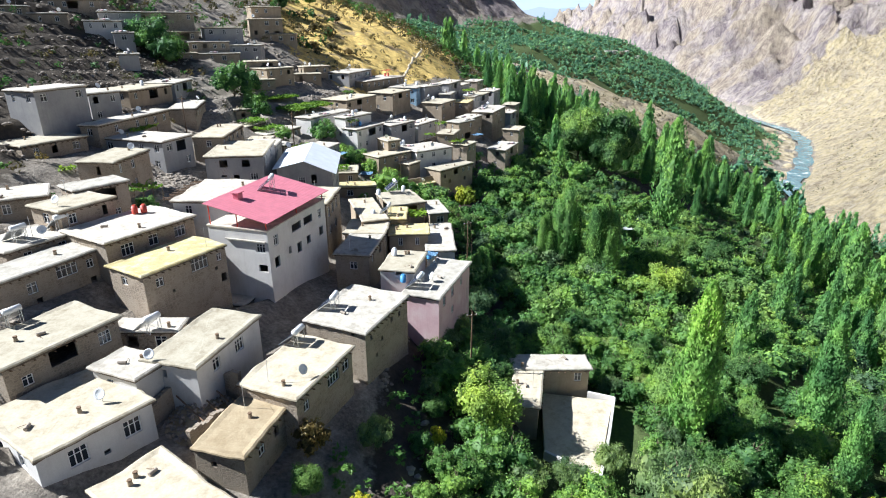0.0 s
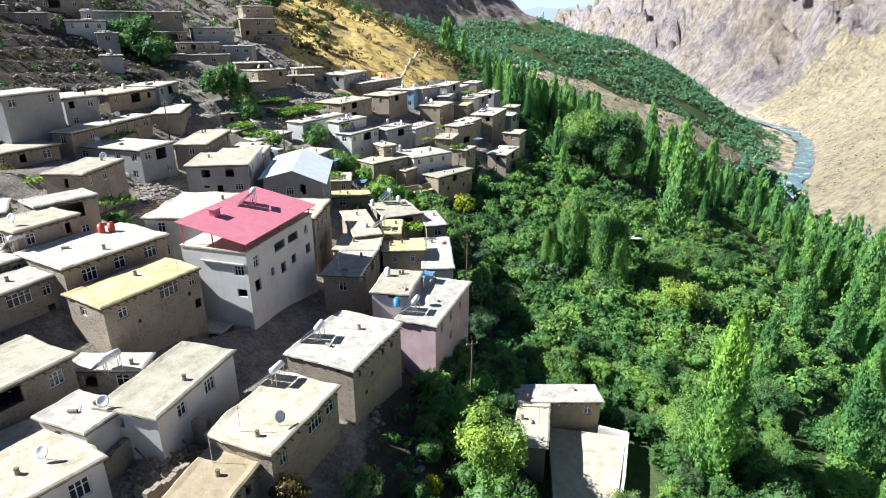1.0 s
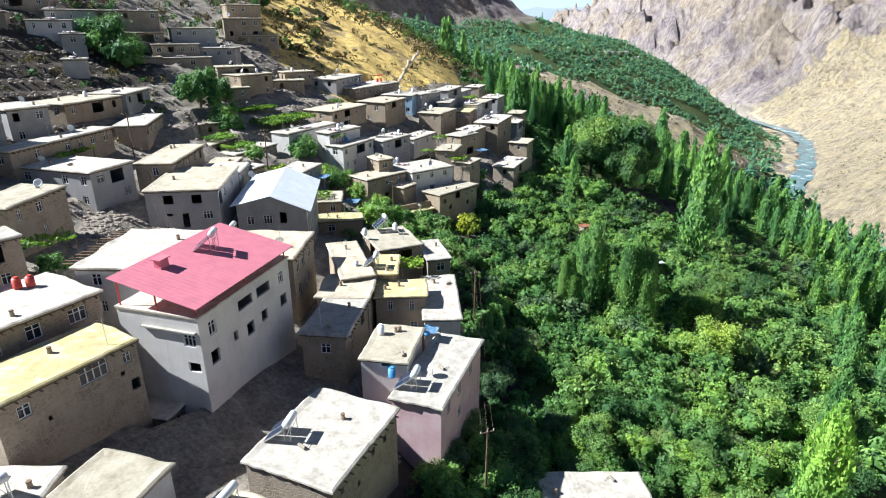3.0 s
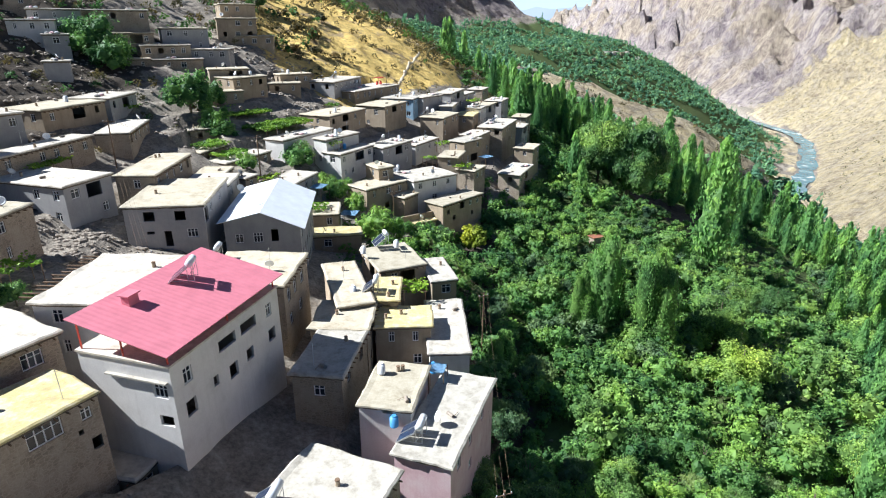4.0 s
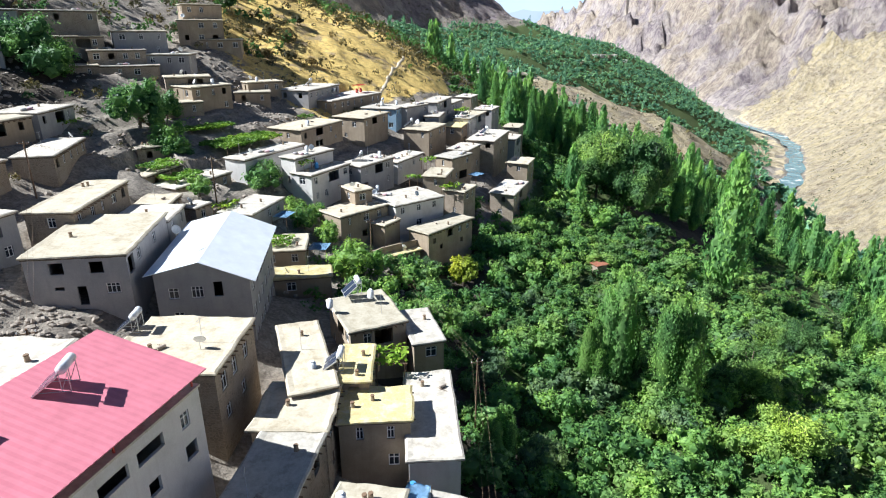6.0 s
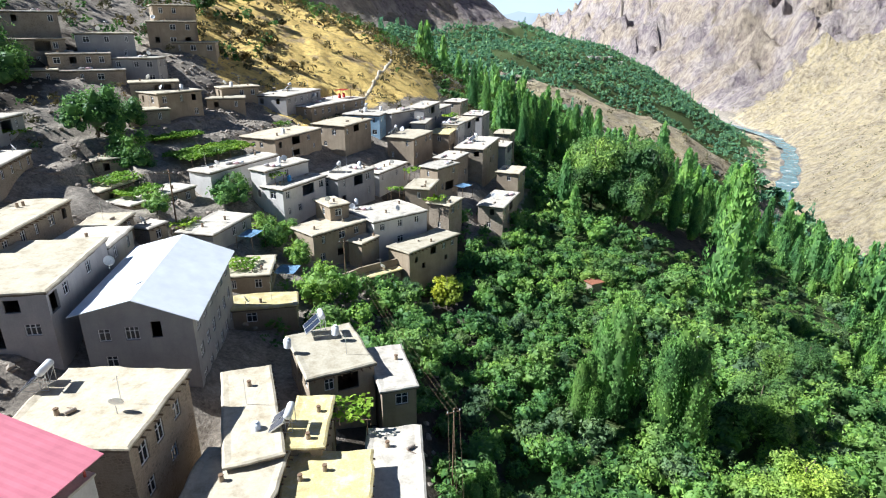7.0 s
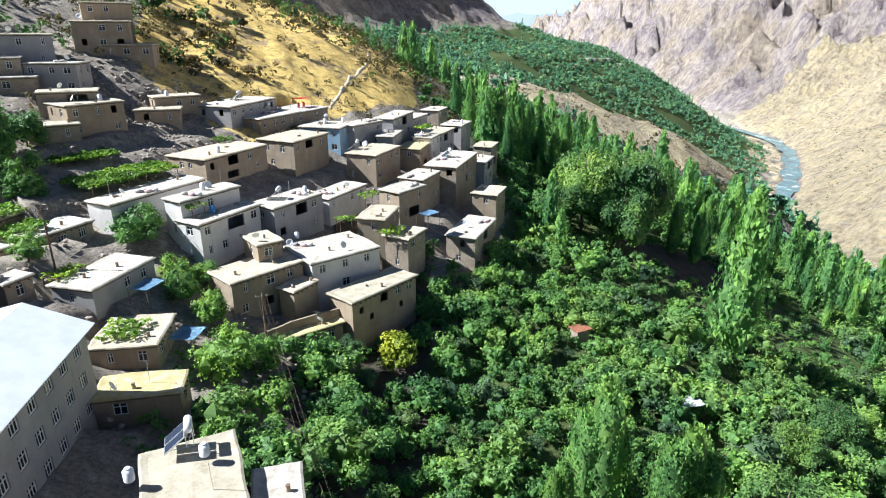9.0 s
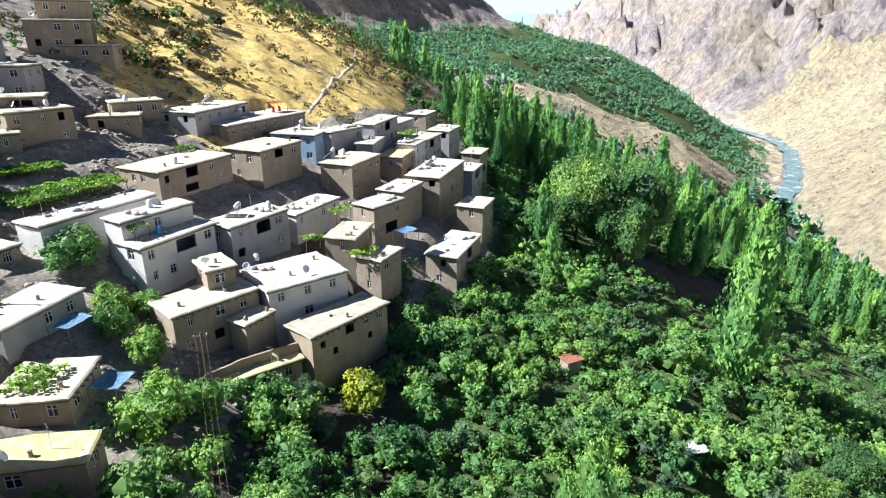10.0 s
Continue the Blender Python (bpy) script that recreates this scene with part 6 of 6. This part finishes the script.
def pole():
    ob = empty("antenna_pole", Matrix.Identity(4))
    rod("mast", (0, 0, -0.2), (0.05, 0, 2.3), 0.025, M_STEEL, ob)
    rod("crossbar", (-0.4, 0, 2.1), (0.5, 0.02, 2.1), 0.012, M_STEEL, ob)
    return tagged(ob, "thin leaning metal aerial pole on a roof", "aerial", "roof aerials")


def bundle():
    """A heap of blankets and sacks left to dry."""
    ob = empty("bedding_pile", Matrix.Identity(4))
    rs = np.random.RandomState(3)
    for k in range(4):
        bm = bmesh.new()
        bmesh.ops.create_icosphere(bm, subdivisions=2, radius=0.45)
        for v in bm.verts:
            v.co = Vector((v.co.x * 1.2, v.co.y, max(-0.2, v.co.z * 0.55))) * (1 + 0.2 * noise.noise(v.co * 3 + Vector((k, 0, 0))))
            v.co += Vector((rs.uniform(-0.1, 0.1) + (k - 1.5) * 0.62, (k % 2) * 0.45, 0.2))
        part("sack", bm, (M_TANK, M_PINKW, M_ROOFW, M_GREY)[k], ob, "", True)
    return tagged(ob, "pile of pale sacks and bedding drying outdoors", "bedding", "roof bundles")


RED_TANK = barrel(M_RED, "water_tank", "red plastic water tank on a roof")
BLUE_TANK = barrel(M_BLUEP, "water_tank", "blue plastic water barrel on a roof")
WHITE_TANK = barrel(M_TANK, "water_tank", "white upright water tank on a roof")

for x, y, z, a in ((-22.4, 73.4, 40.15, 8), (-9.2, 104.6, 31.6, 20), (-8.9, 88.2, 32.0, 0), (-12.2, 57.6, 31.0, -10), (-14.6, 51.0, 30.5, -20), (-27.7, 49.4, 32.75, -30), (-39.2, 47.6, 34.4, -28),
                   (-3.2, 66.2, 29.6, -15), (-43.2, 62.9, 38.3, -25), (-26.0, 88.4, 35.8, 5), (-4.9, 185.7, 37.7, 0), (-45.5, 59.2, 38.3, -25), (-14.0, 156.5, 35.7, 0), (-24.8, 198.0, 43.4, 0),
                   (14.0, 193.0, 34.6, 10), (-12.5, 197.0, 41.2, 0), (-30.4, 197.0, 46.0, 0)):
    place("heater", heater, x, y, z, a)
for x, y, z in ((-37.1, 67.7, 38.6), (-36.2, 68.1, 38.6), (-19.5, 205.5, 43.4), (-18.6, 207.0, 43.4)):
    place("red_tank", RED_TANK, x, y, z)
for x, y, z in ((-5.0, 67.6, 29.6), (-1.9, 75.5, 29.6), (-20.6, 147.5, 36.2)):
    place("blue_tank", BLUE_TANK, x, y, z)
for x, y, z in ((-6.5, 73.2, 31.0), (-10.9, 87.7, 31.9), (-7.2, 103.2, 31.6), (-10.2, 151.5, 31.0), (-12.2, 196.0, 41.2), (-8.6, 198.0, 41.2), (-3.0, 189.0, 37.7), (-11.4, 100.8, 31.6), (-25.5, 167.0, 40.8)):
    place("white_tank", WHITE_TANK, x, y, z)
for x, y, z, a in ((-43.6, 60.4, 38.3, 30), (-10.4, 147.6, 31.0, 10), (-57.0, 112.0, 44.3, 40), (-12.6, 45.0, 30.5, 60), (-22.0, 151.0, 38.6, 20), (16.0, 167.0, 27.5, 0), (-45.8, 86.0, 42.4, 15), (-26.9, 101.5, 39.6, 50)):
    place("dish", dish, x, y, z, a)

crng = random.Random(77)
for key, v in HOUSES.items():
    x, y, z, l, w, ang = v[:6]
    c, s_ = math.cos(radians(ang)), math.sin(radians(ang))

    def spot():
        u, q = crng.uniform(-0.38, 0.38) * l, crng.uniform(-0.36, 0.36) * w
        return x + u * c - q * s_, y + u * s_ + q * c, z - 0.04
    for kind, make, chance in (("stub", stub, 0.75), ("stub", stub, 0.35), ("roller", roller, 0.45), ("pole", pole, 0.35), ("bundle", bundle, 0.7 if v[7] == "white" and y > 140 else 0.0), ("bundle", bundle, 0.5 if v[7] == "white" and y > 150 else 0.0), ("dish", dish, 0.22), ("white_tank", WHITE_TANK, 0.12 if y > 90 else 0.0)):
        if crng.random() < chance:
            place(kind, make, *spot(), crng.uniform(0, 360))


# ---- vines on pergolas ----
def pergola(x, y, z, l, w, ang, h=1.9, dense=1.0):
    ob = empty("vine_pergola", pose(x, y, z, 0, 0, ang))
    nx, n = max(2, int(l / 2.5) + 1), 0
    for i in range(nx):
        a = -l / 2 + l * i / (nx - 1)
        for b in (-w / 2, w / 2):
            rod("post", (a, b, -0.8), (a, b, h), 0.05, M_WOOD, ob)
        rod("beam", (a, -w / 2 - 0.3, h), (a, w / 2 + 0.3, h), 0.04, M_WOOD, ob)
    rs = np.random.RandomState(int(abs(x * 13 + y * 7)) % 1000)
    n = int(l * w * 26 * dense)
    p = np.stack([rs.uniform(-l / 2 - 0.3, l / 2 + 0.3, n), rs.uniform(-w / 2 - 0.3, w / 2 + 0.3, n), np.zeros(n)], 1)
    lump = np.array([noise.noise(Vector((a * 0.7, b * 0.7, x))) for a, b, _ in p])
    p = p[lump > -0.55]
    p[:, 2] = h + 0.15 + 0.4 * lump[lump > -0.55] + rs.uniform(-0.22, 0.2, len(p))
    nr = rs.normal(scale=0.5, size=p.shape) + np.array([0, 0, 1.0])
    nr /= np.linalg.norm(nr, axis=1)[:, None]
    t = np.cross(nr, rs.normal(size=p.shape))
    t /= np.linalg.norm(t, axis=1)[:, None]
    b = np.cross(nr, t)
    s = (0.16 + 0.16 * rs.rand(len(p)))[:, None]
    part_of("vine", quads_mesh("vine", np.stack([p - t * s, p - b * s * 0.7, p + t * s, p + b * s * 0.7], 1).reshape(-1, 3), M_VINE, k=4), ob, "yellow-green grape vine leaves")
    return tagged(ob, "grape vine trained over a wooden pergola", "pergola", "vine pergolas")


for args in ((-35.5, 154.5, 38.6, 14.0, 6.5, 62, 1.5, 2.6), (-43.2, 158.5, 40.4, 9.0, 5.0, 50, 1.5, 2.6), (-48.5, 159.5, 41.6, 4.5, 3.0, 50, 1.4), (-55.2, 108.0, 40.2, 6.0, 2.2, 75, 1.9), (-60.8, 143.5, 43.2, 4.0, 2.2, 80, 1.8),
             (-44.4, 139.5, 38.1, 6.0, 3.6, 70, 0.7, 1.6), (-40.5, 137.0, 36.8, 5.5, 3.6, 66, 0.7, 1.6), (-4.3, 91.8, 29.2, 2.6, 2.6, 90, 1.7), (-22.0, 122.9, 30.9, 3.6, 3.2, 95, 0.5), (-22.6, 146.2, 36.1, 2.0, 1.8, 60, 1.4), (-31.6, 130.2, 33.2, 3.4, 2.0, 75, 1.4),
             (-42.5, 79.5, 36.8, 5.5, 2.6, 55, 1.7), (-67.5, 98.5, 41.0, 4.0, 2.4, 60, 1.9), (-28.0, 177.0, 39.6, 3.0, 2.2, 60, 1.6), (-3.5, 156.5, 31.2, 2.6, 1.6, 30, 1.2), (-0.5, 164.0, 33.0, 2.6, 1.6, 40, 1.2), (3.8, 154.0, 30.4, 3.5, 1.6, 40, 0.8), (-57.5, 84.0, 38.0, 6.0, 3.0, 60, 1.9), (9.0, 208.0, 37.0, 4.0, 2.4, 60, 1.6)):
    pergola(*args)


# ---- walls, yards and tarpaulins ----
def wall_run(name, pts, low, high, mat, label, thick=0.3):
    bm = bmesh.new()
    for (ax, ay), (bx, by) in zip(pts[:-1], pts[1:]):
        u = Vector((bx - ax, by - ay, 0))
        m = Matrix.Translation((ax, ay, 0)) @ Matrix.Rotation(math.atan2(u.y, u.x), 4, "Z")
        n = max(1, int(u.length / 1.2))
        for i in range(n):
            box(bm, u.length * i / n, -thick / 2, low, u.length * (i + 1) / n + 0.003, thick / 2, high + 0.08 * noise.noise(Vector((ax + i * 0.9, ay, 0))), m)
    bmesh.ops.remove_doubles(bm, verts=bm.verts, dist=0.004)
    return tagged(part(name, bm, mat), label, "wall", kind="structure")


wall_run("wall_courtyard", [(10.9, 51.2), (15.9, 47.2), (18.6, 54.0), (21.0, 60.8), (18.0, 62.0)], 13.0, 17.2, M_WHITE, "low plastered courtyard wall of the orchard house")
bm = bmesh.new()
top = [bm.verts.new((a, b, 16.7)) for a, b in ((11, 51.4), (15.8, 47.5), (20.8, 60.7), (12.4, 62.4))]
bot = [bm.verts.new((v.co.x, v.co.y, 14.0)) for v in top]
bm.faces.new(top)
for i in range(4):
    bm.faces.new((top[i], bot[i], bot[(i + 1) % 4], top[(i + 1) % 4]))
tagged(part("courtyard_floor", bm, M_ROOF), "pale concrete courtyard beside the orchard house", "courtyard", kind="structure")
wall_run("wall_terrace_a", [(-10.6, 132.4), (-8.0, 135.2), (-4.8, 137.4), (-2.6, 138.6)], 22.0, 25.7, M_MUD, "rounded mud parapet wall of a small yard")


def tarp(x, y, z, l, w, ang, mat, label):
    ob = empty("canopy", pose(x, y, z, 0, 0, ang))
    bm = bmesh.new()
    grid = [[bm.verts.new((-l / 2 + l * i / 8, -w / 2 + w * j / 6, 0.12 * noise.noise(Vector((i * 0.6, j * 0.6, x))) - 0.25 * math.sin(math.pi * i / 8) * math.sin(math.pi * j / 6))) for j in range(7)] for i in range(9)]
    for i in range(8):
        for j in range(6):
            bm.faces.new((grid[i][j], grid[i + 1][j], grid[i + 1][j + 1], grid[i][j + 1]))
    bmesh.ops.solidify(bm, geom=bm.faces[:], thickness=0.02)
    part("sheet", bm, mat, ob, "", True)
    for a in (-l / 2, l / 2):
        for b in (-w / 2, w / 2):
            rod("post", (a, b, -2.6), (a, b, 0.03), 0.04, M_WOOD, ob)
    tagged(ob, label, "canopy", "canopies")


tarp(-16.8, 125.2, 29.6, 3.2, 2.8, 83, M_TARP, "sagging blue tarpaulin canopy on wooden posts")
tarp(-1.6, 74.6, 30.7, 1.5, 1.7, 75, M_TARP, "small blue-white tarpaulin over a roof corner")
tarp(-23.0, 131.0, 32.8, 3.4, 2.4, 75, M_TARP, "blue tarpaulin shading a house terrace")
tarp(43.6, 133.2, 14.2, 3.6, 2.4, 10, M_TANK, "white sheet canopy among the orchard trees")
tarp(-19.0, 206.0, 45.4, 4.2, 2.6, 62, M_RED, "faded red awning on thin posts over a roof")
tarp(9.4, 163.0, 31.4, 3.2, 2.4, 50, M_TARP, "pale blue sheet over a narrow yard")


def hut():
    z = gz(33.0, 149.4) + 0.4
    ob = empty("hut", pose(33.0, 149.4, z, 0, 0, 25))
    bm = bmesh.new()
    box(bm, -1.2, -0.9, -0.5, 1.2, 0.9, 1.6)
    part("wall", bm, M_STONE, ob)
    bm = bmesh.new()
    for i in range(5):
        box(bm, -1.5 + i * 0.6, -1.2, 1.62 + 0.03 * (i % 2), -0.93 + i * 0.6, 1.2, 1.72 + 0.03 * (i % 2))
    part("roof", bm, M_RUST, ob, "rust-red corrugated roof")
    tagged(ob, "small stone hut with a rust-red roof in orchard", "hut")


M_RUST = plain_mat("rusty_sheet", (0.3, 0.12, 0.07), 0.7, 0.0, 0.3, 3.0)
hut()


# ---- power poles and cables ----
def utility_pole(x, y, h):
    ob = empty("utility_pole", pose(x, y, gz(x, y), 0, 0, 20))
    rod("shaft", (0, 0, -0.6), (0.05, 0, h), 0.12, M_WOOD, ob, 8, 0.08)
    rod("crossarm", (-0.7, 0, h - 0.4), (0.7, 0, h - 0.4), 0.05, M_WOOD, ob)
    for k in (-0.6, 0.0, 0.6):
        rod("insulator", (k, 0, h - 0.36), (k, 0, h - 0.2), 0.04, M_TANK, ob)
    tagged(ob, "wooden utility pole with a crossarm", "utility pole", "utility poles")
    return Vector((x, y, gz(x, y) + h - 0.25))


tops = [utility_pole(*p) for p in ((3.4, 62.0, 8.5), (4.2, 95.0, 9.0), (-9.5, 128.5, 8.0), (-51.0, 117.5, 7.5), (-30.2, 82.0, 7.5), (-33.5, 132.0, 7.5))]
for i, j in ((0, 1), (1, 2), (3, 4), (3, 5)):
    for k in (-0.5, 0.0, 0.5):
        a, b = tops[i] + Vector((k, 0, 0)), tops[j] + Vector((k, 0, 0))
        cu = bpy.data.curves.new("cable", "CURVE")
        cu.dimensions, cu.bevel_depth, cu.bevel_resolution = "3D", 0.008, 1
        sp = cu.splines.new("POLY")
        sp.points.add(11)
        for q in range(12):
            t = q / 11
            p = a.lerp(b, t) - Vector((0, 0, 1.2 * 4 * t * (1 - t)))
            sp.points[q].co = (*p, 1)
        cu.materials.append(M_WOOD)
        tagged(new("cable", cu), "thin dark overhead cable between poles", "cable", "overhead cables")


def rafters():
    ob = empty("rafter_row", pose(-33.9, 76.2, 39.2, 0, 0, 88))
    for i in range(13):
        bm = bmesh.new()
        box(bm, -4.6 + i * 0.75, -0.1, -0.06, -4.48 + i * 0.75, 1.5 + 0.3 * math.sin(i * 2.3), 0.06)
        part("rafter", bm, M_WOOD, ob)
    tagged(ob, "row of bare wooden rafters beside a white roof", "rafters")


rafters()


def ruin():
    """A collapsed room: broken rubble walls round a heap of earth and stones."""
    ob = empty("ruin", pose(-21.6, 43.4, 27.6, 0, 0, 70))
    rs = random.Random(4)
    for x0, y0, x1, y1, h0, h1 in ((-3.6, -2.2, 0.6, -2.3, 1.6, 0.7), (3.4, -2.0, 3.5, 2.4, 2.9, 1.5), (-3.4, 2.5, 3.3, 2.5, 2.2, 2.6)):
        bm = bmesh.new()
        n = int(math.hypot(x1 - x0, y1 - y0) / 0.45)
        m = Matrix.Translation((x0, y0, 0)) @ Matrix.Rotation(math.atan2(y1 - y0, x1 - x0), 4, "Z")
        for i in range(n):
            box(bm, i * 0.45, -0.22, -2.0, i * 0.45 + 0.452, 0.22, h0 + (h1 - h0) * i / n + rs.uniform(-0.25, 0.25), m)
        part("broken_wall", bm, M_STONE, ob)
    bm = bmesh.new()
    grid = [[bm.verts.new((-3.5 + 7 * i / 22, -2.4 + 5 * j / 16, 1.5 * math.exp(-(((i - 13) / 7) ** 2 + ((j - 9) / 6) ** 2)) - 0.3 + 0.45 * noise.fractal(Vector((i * 0.4, j * 0.4, 3)), 0.8, 2.0, 4))) for j in range(17)] for i in range(23)]
    for i in range(22):
        for j in range(16):
            bm.faces.new((grid[i][j], grid[i + 1][j], grid[i + 1][j + 1], grid[i][j + 1]))
    heap = part("heap", bm, M_ROOFB, ob, "heap of fallen earth", True)
    vs, fs, at = [], [], 0
    rn = np.random.RandomState(12)
    for _ in range(260):
        i, j = rn.randint(1, 21), rn.randint(1, 15)
        px, py, pz = -3.5 + 7 * i / 22 + rn.uniform(-.15, .15), -2.4 + 5 * j / 16, 1.5 * math.exp(-(((i - 13) / 7) ** 2 + ((j - 9) / 6) ** 2)) - 0.25
        r = 0.08 + 0.2 * rn.rand() ** 2
        vs.append(BALL_V * r * (0.75 + 0.5 * rn.rand(len(BALL_V), 1)) + np.array([px, py, pz + 0.1]))
        fs += [[k + at for k in f] for f in BALL_F]
        at += len(BALL_V)
    part("stones", (np.concatenate(vs).tolist(), fs), M_STONELOOSE, ob)
    for a in (-1.5, 0.2, 1.6):
        rod("fallen_beam", (a, -2.0, 0.8), (a + 0.9, 1.6, 2.0), 0.08, M_WOOD, ob)
    tagged(ob, "collapsed stone room with rubble and fallen beams", "ruin")


ruin()
